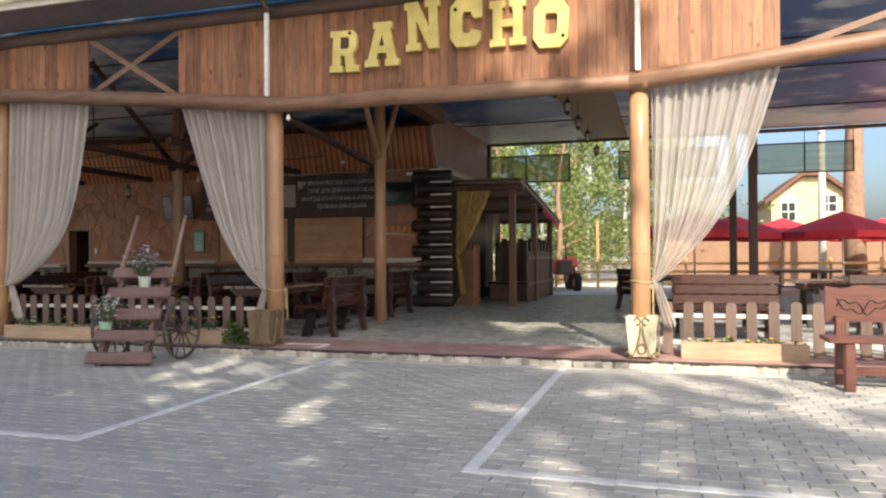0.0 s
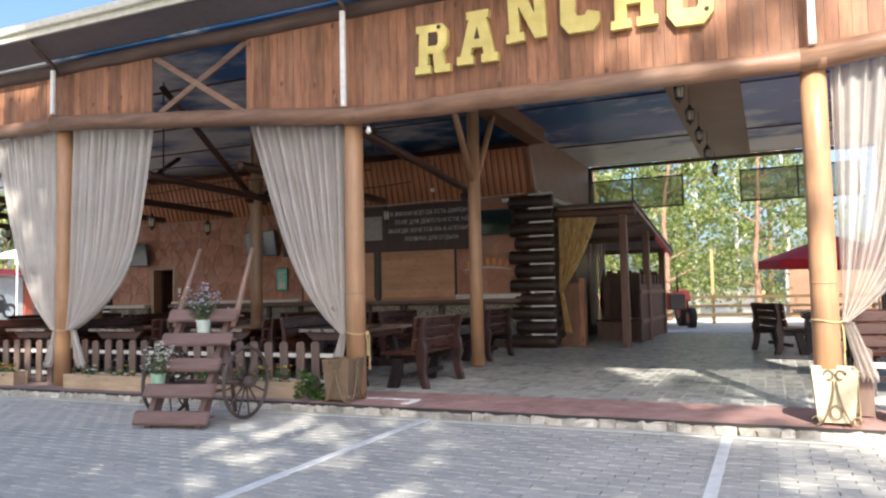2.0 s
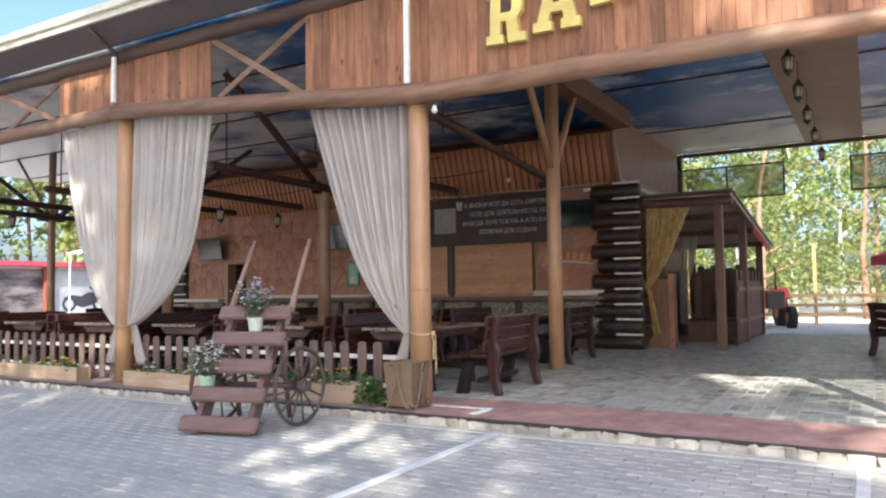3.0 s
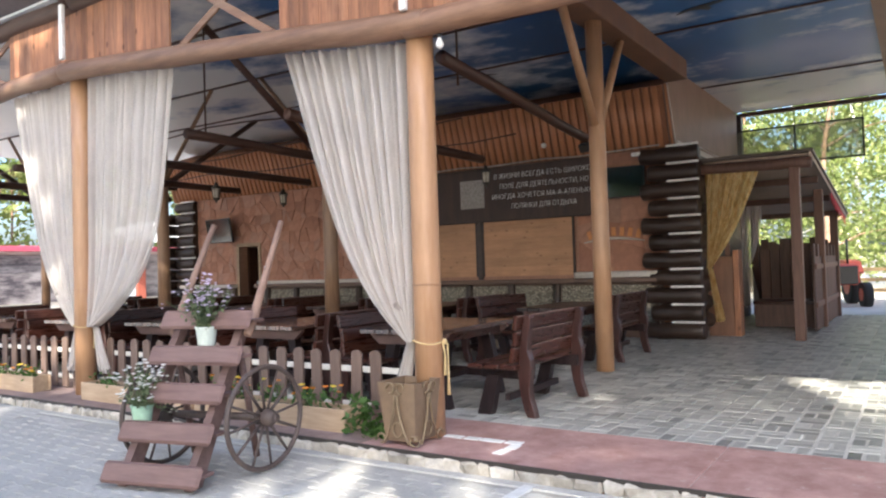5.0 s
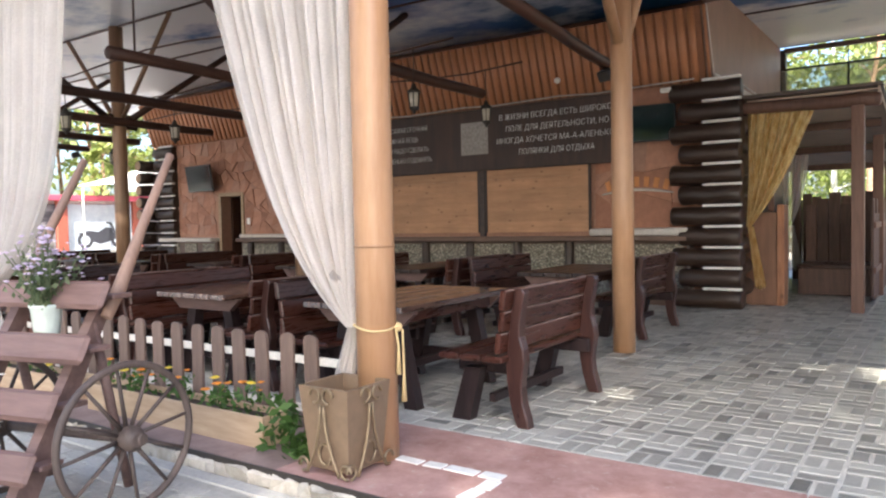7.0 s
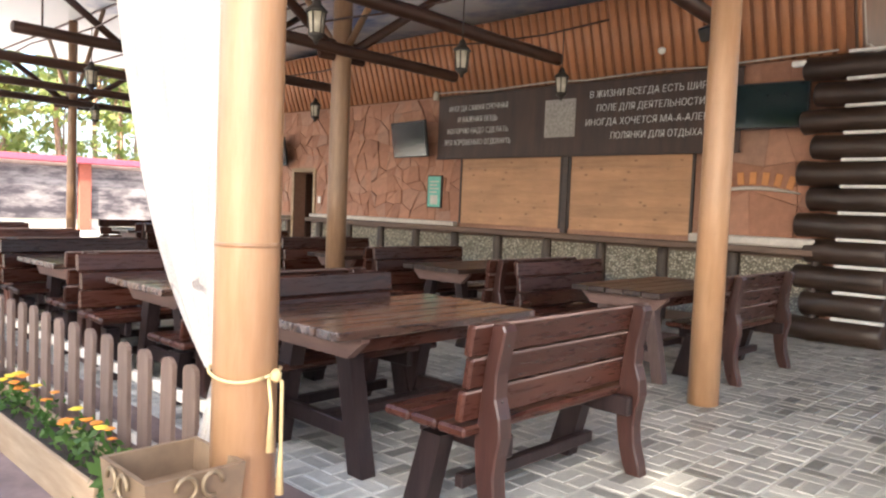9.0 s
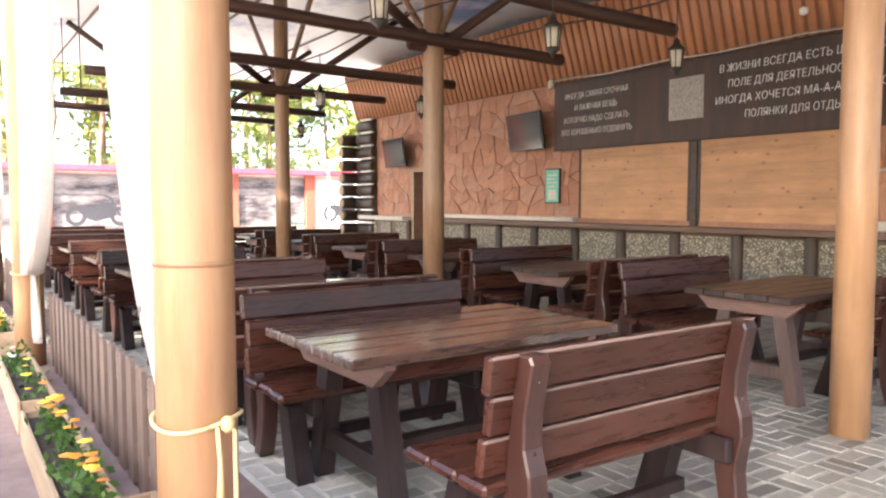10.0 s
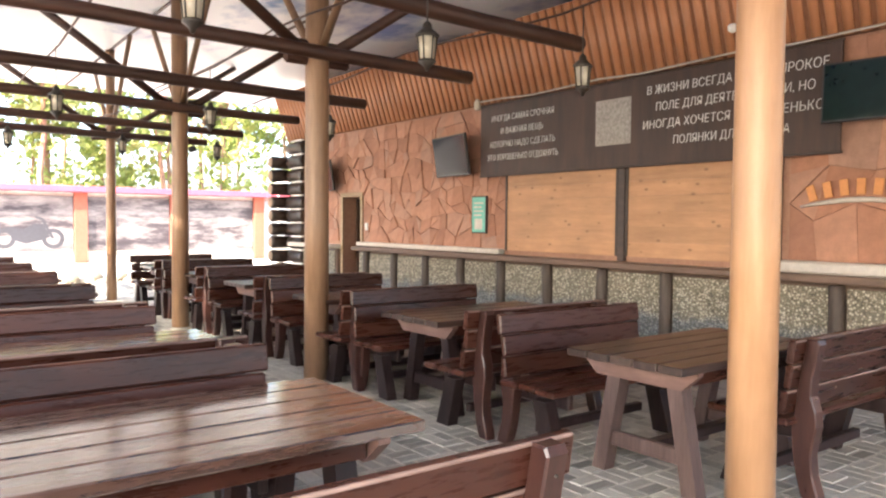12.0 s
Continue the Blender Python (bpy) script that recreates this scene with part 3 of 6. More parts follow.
part("fascia", box(-22.2, 9.6, 10.24, 10.283, 4.86, 5.06, 0.005), M_FASCIA, roof, "cream roof fascia")
part("gutter", box(-22.2, 9.6, 10.185, 10.237, 4.945, 5.05, 0.012), M_FASCIA, roof, "cream roof gutter")
for yy in (12.6, 14.65, 16.6, 20.5):
    solo("ceiling_batten", box(-21.5, 8.9, yy - 0.02, yy + 0.02, CEIL - 0.025, CEIL - 0.001), M_BEAM, "thin dark ceiling batten", "batten", "structure")
solo("ceiling_panel", box(-1.68, -0.50, 11.2, 23.5, CEIL - 0.045, CEIL - 0.003, 0.004), M_PLY, "brown plywood ceiling strip", "ceiling panel", "structure")
solo("ceiling_beam", box(-4.72, -4.36, 11.1, 18.3, 4.36, CEIL - 0.002, 0.01), M_GABLE, "boxed dark wooden ceiling beam", "beam", "structure")


def beam_z(x):
    pts = [(-22, 3.62), (-14.1, 3.72), (-9.33, 3.80), (-4.5, 3.31), (0.24, 3.27), (6.0, 3.83), (9, 3.9)]
    for (a, p), (b, q) in zip(pts, pts[1:]):
        if a <= x <= b:
            return p + (q - p) * (x - a) / (b - a)
    return 3.7


def front_post(x, r=0.112):
    p = thing("terrace_post", pose(x, F, D), "glossy tan round wooden terrace post", "post", "front posts")
    top = beam_z(x) - D
    part("shaft", tube([(0, 0, 0), (0, 0, 1.2), (0, 0, 2.4), (0, 0, top)], [r * 1.03, r, r * 0.98, r * 0.97], 28), M_POST, p)
    part("joint_ring", tube([(0, 0, 1.185), (0, 0, 1.20)], r * 1.025, 28), M_POST, p)
    part("upper_post", box(-0.03, 0.03, -0.235, -0.185, top + 0.10, 4.53 - D, 0.008), M_WHITE, p, "white upper post")
    part("eaves_bracket", tube([(0, -0.15, 4.50 - D), (0, -0.22, 4.60 - D), (0, -0.42, 4.72 - D), (0, -0.58, 4.83 - D)], [0.03, 0.034, 0.034, 0.03], 8), M_ROOFLOG, p, "dark curved eaves bracket")
    return p


for px in (-18.9, -14.1, -9.33, -4.55, 0.24, 5.0):
    front_post(px)
FX = [-21.5, -14.1, -9.33, -4.5, 0.24, 6.0]
for i, (a, b) in enumerate(zip(FX, FX[1:])):
    solo("front_beam", log_bm((a - 0.12, F - 0.12, beam_z(a)), (b + 0.12, F - 0.12, beam_z(b)), 0.105, 20 + i), M_LOGX, "round varnished log beam across the front posts", "beam", "structure", smooth=True)
    solo("roof_beam", log_bm((a - 0.05, F - 0.02, 4.60), (b + 0.05, F - 0.02, 4.60), 0.10, 40 + i), M_ROOFLOG, "round log carrying the roof edge", "beam", "structure", smooth=True)


def board_screen(x0, x1, seed):
    s = thing("wall_boarding", pose(0, 0, 0), "vertical knotty pine boarding under the roof", "boarding")
    tagged(s, kind="structure")
    r = random.Random(seed)
    x = x0
    while x < x1 - 0.02:
        w = min(r.uniform(0.105, 0.125), x1 - x)
        o = r.uniform(-0.003, 0.003)
        lo = min(beam_z(x), beam_z(x + w))
        part("plank", box(x + 0.0015, x + w - 0.0015, F - 0.03 + o, F - 0.008 + o, lo, 4.56), M_PLANK, s)
        x += w
    return s


for i, (a, b) in enumerate(((-15.6, -12.5), (-10.85, -7.65), (-6.07, -4.5), (-4.5, 0.24), (0.24, 1.76), (5.0, 6.6))):
    board_screen(a, b, 60 + i)


def cross_brace(x0, x1):
    c = thing("cross_brace", pose(0, 0, 0), "crossed wooden braces in an open bay", "brace")
    tagged(c, kind="structure")
    for k, (za, zb) in enumerate(((4.52, beam_z(x1) + 0.08), (beam_z(x0) + 0.08, 4.52))):
        d = Vector((x1 - x0, 0, zb - za))
        y = F + 0.03 * k
        part("bar", box(-d.length / 2, d.length / 2, -0.014, 0.014, -0.04, 0.04, 0.004,
                        pose((x0 + x1) / 2, y, (za + zb) / 2, 0, -math.degrees(math.atan2(zb - za, x1 - x0)), 0)), M_LOGX, c)


for a, b in ((-12.5, -10.85), (-7.65, -6.07), (1.76, 5.0)):
    cross_brace(a, b)


def mid_post(x, y, arms_y=True, mat=None, r=0.105):
    p = thing("terrace_post", pose(x, y, D), "tan round wooden post with branching braces", "post", "inner posts")
    part("shaft", tube([(0, 0, 0), (0, 0, 1.5), (0, 0, 3.0), (0, 0, CEIL - D - 0.01)], [r * 1.05, r, r * 0.97, r * 0.95], 24), mat or M_POST, p)
    for s in (-1, 1):
        if arms_y:
            part("brace", tube([(0, s * 0.08, 3.0), (0, s * 1.15, CEIL - D - 0.06)], [0.055, 0.05], 12), mat or M_POST, p)
        else:
            part("brace", tube([(s * 0.07, 0, 3.05), (s * 1.45, 0, CEIL - D - 0.02)], [0.04, 0.035], 10), M_POSTB, p)
            part("brace", tube([(0, s * 0.10, 3.03), (0, s * 2.35, CEIL - D - 0.02)], [0.055, 0.05], 12), M_BEAM, p)
    if not arms_y:
        part("gusset", box(-0.03, 0.03, -0.34, 0.34, 2.93, 3.17, 0.03), M_BEAM, p, "dark gusset plate")
    return p


mid_post(-4.53, 14.62)
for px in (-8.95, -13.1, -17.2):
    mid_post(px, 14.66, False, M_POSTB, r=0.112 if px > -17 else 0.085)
for px, py in ((2.27, 18.6), (2.15, 22.0)):
    p = thing("terrace_post", pose(px, py, D), "dark brown square post of the open side", "post")
    part("shaft", box(-0.085, 0.085, -0.085, 0.085, 0, CEIL - D - 0.01, 0.008), M_BEAM, p)
for i, bx in enumerate((-5.02, -7.07, -8.95, -11.0, -13.1, -15.2, -17.2)):
    y1 = 15.45 if i == 0 else 16.2 if i == 1 else 16.38
    off = 0.15 if bx in (-8.95, -13.1, -17.2) else 0
    solo("tie_beam", log_bm((bx + off, 11.9, 3.16 if i else 3.42), (bx + off, y1, 3.10), 0.065, 80 + i, 12), M_BEAM, "slim dark round tie beam under the ceiling", "beam", "structure", smooth=True)
    st = thing("hanger", pose(bx + off, 0, 0), "thin bent steel hanger rods of the tie beam", "hanger")
    part("rod", tube([(0, 12.2, 3.2), (0, 12.2, CEIL)], 0.012, 6), M_BEAM, st)

for yy in (12.86, 14.5, 16.09):
    solo("tie_rod", tube([(-17.6 + 0.8 * k, yy, 3.42 + 0.05 * math.cos(k * math.pi / 2.55)) for k in range(15)], 0.011, 6), M_BEAM, "thin bent steel rod linking the tie beams", "rod", "structure")

# ---- log house ----
W = 18.56
# plastered wall with the openings cut as butted parts
for a, b, z0, z1 in ((-17.6, -15.52, -0.2, 3.34), (-15.52, -14.72, 2.06, 3.34), (-14.72, -4.6, -0.2, 3.34)):
    solo("wall_north", box(a, b, W, W + 0.3, z0, z1), M_MORTAR, "mortared house wall behind the terrace", "wall", "structure")
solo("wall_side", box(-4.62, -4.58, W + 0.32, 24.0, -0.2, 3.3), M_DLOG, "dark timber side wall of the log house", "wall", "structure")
solo("wall_side", box(-17.6, -17.3, W + 0.3, 24.0, -0.2, 3.34), M_MORTAR, "far side wall of the log house", "wall", "structure")
solo("wall_inside", box(-17.2, -13.5, W + 1.6, W + 1.7, -0.2, 3.3), M_SHELF, "dark inner wall seen through the doorway", "wall", "structure")
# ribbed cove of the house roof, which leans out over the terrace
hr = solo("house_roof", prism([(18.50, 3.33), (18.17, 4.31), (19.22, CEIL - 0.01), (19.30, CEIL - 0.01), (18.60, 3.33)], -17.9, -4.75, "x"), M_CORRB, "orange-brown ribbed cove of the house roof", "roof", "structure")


def rib_mesh():
    arc = [(-0.052, 0.0), (-0.047, -0.014), (-0.030, -0.026), (0.0, -0.031), (0.030, -0.026), (0.047, -0.014), (0.052, 0.0)]
    bm = prism(arc, 0.0, 1.034, "z")
    for f in bm.faces:
        f.smooth = len(f.verts) == 4
    return mesh_of("rib", bm, M_CORR)


RIB = rib_mesh()
for i in range(89):
    piece("rib", RIB, hr, pose(-17.82 + i * 0.147, 18.498, 3.33, 18.6, 0, 0))
# unseen sheet and rear wall, added to keep sky light out behind the cove
solo("house_ceiling", box(-17.3, -4.75, 18.62, 24.0, 3.345, 3.40), M_DLOG, "unseen sheet sealing the house attic from sky light", "ceiling", "structure")
solo("wall_rear", box(-17.6, -4.6, 23.8, 24.0, -0.2, CEIL), M_DLOG, "unseen rear wall sealing the house from sky light", "wall", "structure")
# lighter copy of the gable board, bounced light put into its colour
M_GSIDE = wood("bounce_lit_gable_board", (0.19, 0.12, 0.085), (0.29, 0.19, 0.14), "z", 0.5, 4, 0.12)
solo("house_gable", prism([(18.52, 3.33), (23.6, 3.33), (23.6, CEIL), (19.22, CEIL - 0.01), (18.19, 4.31)], -4.745, -4.66, "x"), M_GSIDE, "brown boarded gable side, lightened for bounced light", "wall", "structure")
solo("trim", tube([(-4.69, 18.47, 3.34), (-4.69, 18.15, 4.31)], 0.022, 8), M_CORR, "corner trim of the house roof", "trim", "structure")
solo("trim", box(-4.655, -4.62, 18.55, 23.6, 3.30, 3.42, 0.004), M_PALE, "pale gable edge trim", "trim", "structure")
solo("trim", prism([(-17.95, 3.34), (-17.6, 3.30), (-17.75, 4.31), (-18.6, 4.42)], 18.6, 18.7, "y"), M_CORR, "orange end trim of the house roof", "trim", "structure")
# corner of stacked logs
def log_corner(cx, cy, far=False):
    c = thing("log_corner", pose(cx, cy, D), "corner of crossed dark round logs with white chinking" if not far else "log corner with pale sawn ends", "log wall")
    tagged(c, kind="structure")
    n, h = 11, 0.293
    if far:
        for i in range(10):
            z = 0.14 + i * h
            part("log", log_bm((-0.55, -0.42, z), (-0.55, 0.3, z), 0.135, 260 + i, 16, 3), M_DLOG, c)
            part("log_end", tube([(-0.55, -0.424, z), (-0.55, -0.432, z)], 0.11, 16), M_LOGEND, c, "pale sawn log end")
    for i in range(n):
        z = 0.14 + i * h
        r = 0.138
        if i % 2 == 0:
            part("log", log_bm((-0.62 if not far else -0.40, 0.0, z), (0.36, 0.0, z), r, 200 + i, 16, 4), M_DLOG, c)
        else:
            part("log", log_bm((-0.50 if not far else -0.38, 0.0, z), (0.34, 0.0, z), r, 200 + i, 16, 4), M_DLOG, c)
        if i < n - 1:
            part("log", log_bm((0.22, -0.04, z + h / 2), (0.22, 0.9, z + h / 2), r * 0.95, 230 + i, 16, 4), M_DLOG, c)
        part("chinking", box(-0.16, 0.36, -0.125, -0.06, z + h / 2 - 0.018, z + h / 2 + 0.016, 0.004), M_CHINK, c, "white chinking")
    return c


log_corner(-4.60, 18.42)
log_corner(-17.35, 18.5, True)

# lower wall: shelf, posts and pebble panels
base = solo("wall_plinth", box(-14.7, -4.95, W - 0.10, W - 0.004, -0.2, 1.04), M_SHELF, "dark plinth of the house wall", "wall", "structure")
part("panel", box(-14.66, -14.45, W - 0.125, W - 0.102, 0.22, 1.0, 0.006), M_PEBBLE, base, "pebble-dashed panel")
for k in range(10):
    x = -14.363 + 0.937 * k
    part("stud", log_bm((x, W - 0.13, 0.0), (x, W - 0.13, 1.035), 0.072, 620 + k, 14, 4), M_STUD, base, "dark round stud")
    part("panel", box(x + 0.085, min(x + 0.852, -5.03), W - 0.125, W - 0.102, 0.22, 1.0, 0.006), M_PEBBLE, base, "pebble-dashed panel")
part("stud", box(-5.02, -4.95, W - 0.19, W - 0.102, 0.0, 1.03, 0.02), M_STUD, base)
solo("wall_shelf", box(-14.72, -4.98, W - 0.27, W - 0.005, 1.045, 1.125, 0.015), M_SHELF, "grey-brown wooden shelf along the wall", "shelf", "structure")
solo("sill", box(-14.72, -10.65, W - 0.16, W - 0.03, 1.13, 1.205, 0.015), M_PALE, "pale sill above the shelf", "sill", "structure")
solo("sill", box(-6.48, -4.98, W - 0.25, W - 0.03, 1.13, 1.24, 0.02), M_PALE, "pale thick stone sill", "sill", "structure")
pl2 = solo("wall_plinth", box(-17.5, -15.55, W - 0.10, W - 0.004, -0.2, 1.04), M_SHELF, "dark plinth beside the doorway", "wall", "structure")
for x in (-17.4, -16.75, -16.1):
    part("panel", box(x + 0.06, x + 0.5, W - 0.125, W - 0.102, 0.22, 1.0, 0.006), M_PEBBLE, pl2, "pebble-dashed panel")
solo("wall_shelf", box(-17.5, -15.55, W - 0.27, W - 0.005, 1.045, 1.13, 0.015), M_PALE, "pale shelf beside the doorway", "shelf", "structure")
solo("sill", box(-15.54, -14.70, W - 0.03, W + 0.32, -0.1, D + 0.012), M_SHELF, "worn doorway threshold", "sill", "structure")


# flagstones: a jittered lattice of flat stones on the wall
def flagstones(x0, x1, z0, z1, step, seed, skip=None):
    wall = thing("wall_stone", pose(0, 0, 0), "red-brown flagstone cladding on the house wall", "stone cladding")
    tagged(wall, kind="structure")
    r = random.Random(seed)
    nx, nz = max(1, round((x1 - x0) / (step * 0.85))), max(1, round((z1 - z0) / step))
    grid = {}
    for i in range(nx + 1):
        for j in range(nz + 1):
            ex = 0 if i in (0, nx) else r.uniform(-0.34, 0.34) * step
            ez = 0 if j in (0, nz) else r.uniform(-0.36, 0.36) * step
            grid[i, j] = (x0 + (x1 - x0) * i / nx + ex, z0 + (z1 - z0) * j / nz + ez)
    for i in range(nx):
        for j in range(nz):
            q = [grid[i, j], grid[i + 1, j], grid[i + 1, j + 1], grid[i, j + 1]]
            polys = [q] if r.random() < 0.7 else ([[q[0], q[1], q[2]], [q[0], q[2], q[3]]] if r.random() < 0.5 else [[q[0], q[1], q[3]], [q[1], q[2], q[3]]])
            for p in polys:
                cx, cz = sum(a for a, _ in p) / len(p), sum(b for _, b in p) / len(p)
                if skip and skip[0] < cx < skip[1] and skip[2] < cz < skip[3]:
                    continue
                s = 1 - 0.003 / step
                out = [((a - cx) * s, (b - cz) * s) for a, b in p]
                bm = bmesh.new()
                t = r.uniform(0.004, 0.028)
                back = [bm.verts.new((a, 0, b)) for a, b in out]
                mid = [bm.verts.new((a, -t, b)) for a, b in out]
                face = [bm.verts.new((a * 0.98, -t - 0.005 + r.uniform(-0.008, 0.008), b * 0.98)) for a, b in out]
                n = len(out)
                bm.faces.new(face)
                for k in range(n):
                    bm.faces.new((back[k], back[(k + 1) % n], mid[(k + 1) % n], mid[k]))
                    bm.faces.new((mid[k], mid[(k + 1) % n], face[(k + 1) % n], face[k]))
                bmesh.ops.recalc_face_normals(bm, faces=bm.faces[:])
                ob = part("stone", bm, M_STONE, wall)
                ob.location = (cx, W - 0.002, cz)


flagstones(-17.55, -10.62, 1.2, 3.3, 0.245, 301, (-15.6, -14.65, 0, 2.1))
flagstones(-6.46, -4.98, 1.24, 3.3, 0.42, 302)

# shutters
def shutter(x0, x1):
    s = thing("shutter", pose(x0, W - 0.05, 1.19), "closed knotty pine shutter panel of the bar", "shutter", "bar shutters")
    n, h = 6, 1.08 / 6
    for i in range(n):
        part("board", box(0.02, x1 - x0 - 0.02, -0.016, 0.012, i * h + 0.0008, (i + 1) * h - 0.0008, 0.001), M_SHUT, s)
    part("frame_edge", box(0, 0.035, -0.03, 0.014, 0, 1.09, 0.004), M_DLOG, s)
    part("frame_edge", box(x1 - x0 - 0.035, x1 - x0, -0.03, 0.014, 0, 1.09, 0.004), M_DLOG, s)


shutter(-10.6, -8.56)
shutter(-8.44, -6.52)
solo("trim", box(-8.55, -8.45, W - 0.09, W - 0.03, 1.13, 2.3, 0.006), M_DLOG, "dark upright between the shutters", "trim", "structure")
solo("trim", box(-10.62, -6.5, W - 0.085, W - 0.04, 2.275, 2.30, 0.004), M_DLOG, "dark rail above the shutters", "trim", "structure")

# banner with writing
ban = thing("banner", pose(-11.1, W - 0.12, 2.27), "dark brown banner with white handwritten slogans", "banner")
part("sheet", box(0, 5.16, -0.015, 0.012, 0, 1.02, 0.004), M_BANNER, ban)
for z in (-0.012, 1.012):
    part("edge", box(-0.01, 5.17, -0.022, 0.016, z - 0.012, z + 0.012, 0.004), M_DLOG, ban)


def text_part(body, size, m, parent, material, width, extrude=0.003, name="lettering", shear=0.0):
    cu = bpy.data.curves.new(name, "FONT")
    cu.body, cu.size, cu.align_x, cu.extrude, cu.shear, cu.offset = body, size, "CENTER", extrude, shear, -0.002
    tmp = new(name, cu)
    me = bpy.data.meshes.new_from_object(tmp.evaluated_get(bpy.context.evaluated_depsgraph_get()))
    bpy.data.objects.remove(tmp)
    me.materials.clear()
    me.materials.append(material)
    ob = new(name, me)
    ob.parent = parent
    tagged(ob, kind="stuff")
    xs = [v.co.x for v in me.vertices]
    ob.matrix_basis = m @ Matrix.Diagonal((width / (max(xs) - min(xs)), 1, 1, 1))
    return ob


for i, s in enumerate(("ИНОГДА САМАЯ СРОЧНАЯ", "И ВАЖНАЯ ВЕЩЬ", "КОТОРУЮ НАДО СДЕЛАТЬ", "ЭТО ХОРОШЕНЬКО ОТДОХНУТЬ")):
    text_part(s, 0.122, pose(0.88, -0.021, 0.76 - i * 0.185, 90, 0, 0), ban, M_LETTER, (1.25, 0.85, 1.30, 1.42)[i], shear=0.08)
for i, s in enumerate(("В ЖИЗНИ ВСЕГДА ЕСТЬ ШИРОКОЕ", "ПОЛЕ ДЛЯ ДЕЯТЕЛЬНОСТИ, НО", "ИНОГДА ХОЧЕТСЯ МА-А-АЛЕНЬКОЙ", "ПОЛЯНКИ ДЛЯ ОТДЫХА")):
    text_part(s, 0.132, pose(4.02, -0.021, 0.79 - i * 0.195, 90, 0, 0), ban, M_LETTER, (2.05, 1.80, 2.15, 1.32)[i], shear=0.08)
part("label_patch", box(2.23, 2.77, -0.022, -0.016, 0.26, 0.81, 0.001), M_GREYPRINT, ban, "plain pale printed square")

# arched emblem on the stone, drawn as plain bars
emb = thing("wall_emblem", pose(-5.78, W - 0.055, 1.74), "arched row of orange emblem bars on the stone wall", "emblem")
for i in range(7):
    a = (i - 3) * 0.115
    part("bar", box(-0.040, 0.040, -0.006, 0.006, -0.075, 0.075, 0.004, pose(a * 1.3, 0, 0.20 - a * a * 0.45, 0, a * 50, 0)), M_ORANGE, emb)
part("swoosh", tube([(-0.55 + 0.11 * i, 0, 0.02 + 0.06 * math.sin(math.pi * i / 10)) for i in range(11)], [0.012 + 0.014 * math.sin(math.pi * i / 10) for i in range(11)], 6), M_PALE, emb, "pale painted swoosh")


# ---- furniture ----
M_STAIN = wood("worn_stained_rail", (0.095, 0.052, 0.041), (0.20, 0.118, 0.095), "x", 0.45, 7, 0.25, (0.8, 1.2))

# lighter than the other legs, with pale patches along the grain
M_PALELEG = wood("paler_leg", (0.060, 0.038, 0.034), (0.13, 0.086, 0.077), "z", 0.45, 7, 0.25, worn=(0.22, 0.16, 0.145))


def make_table(m, top=M_TOP, legs=M_LEG, label="worn brown plank picnic table with dark splayed legs"):
    t = thing("picnic_table", m, label, "table", "terrace tables")
    L, Wd = 1.5, 0.93
    for i in range(5):
        w = Wd / 5
        part("board", box(-Wd / 2 + i * w + 0.007, -Wd / 2 + (i + 1) * w - 0.007, -L / 2, L / 2, 0.705, 0.75, 0.006), top, t)
    for s in (-1, 1):
        y = s * 0.50
        part("cross_rail", prism([(-0.45, 0.703), (0.45, 0.703), (0.45, 0.685), (0.34, 0.595), (-0.34, 0.595), (-0.45, 0.685)], y + s * 0.048, y + s * 0.098), M_STAIN, t)
        for q in (-1, 1):
            part("leg", prism([(q * 0.17, 0.66), (q * 0.28, 0.66), (q * 0.42, 0.0), (q * 0.31, 0.0)], y - 0.045, y + 0.045), legs, t)
        part("foot_rail", box(-0.34, 0.34, y - 0.025, y + 0.025, 0.16, 0.25, 0.006), legs, t)
    part("stretcher", box(-0.04, 0.04, -0.46, 0.46, 0.18, 0.235, 0.005), M_LEG, t)
    for q in (-1, 1):
        part("apron", box(q * 0.36 - 0.018, q * 0.36 + 0.018, -0.54, 0.54, 0.62, 0.70, 0.004), M_FURN, t)
    return t


M_WORN = wood("worn_pale_edge", (0.10, 0.062, 0.052), (0.27, 0.19, 0.165), "y", 0.55, 6, 0.2)
M_BPOST = wood("bench_upright", (0.024, 0.010, 0.0085), (0.060, 0.025, 0.019), "z", 0.32, 7, 0.12, (0.8, 1.2))


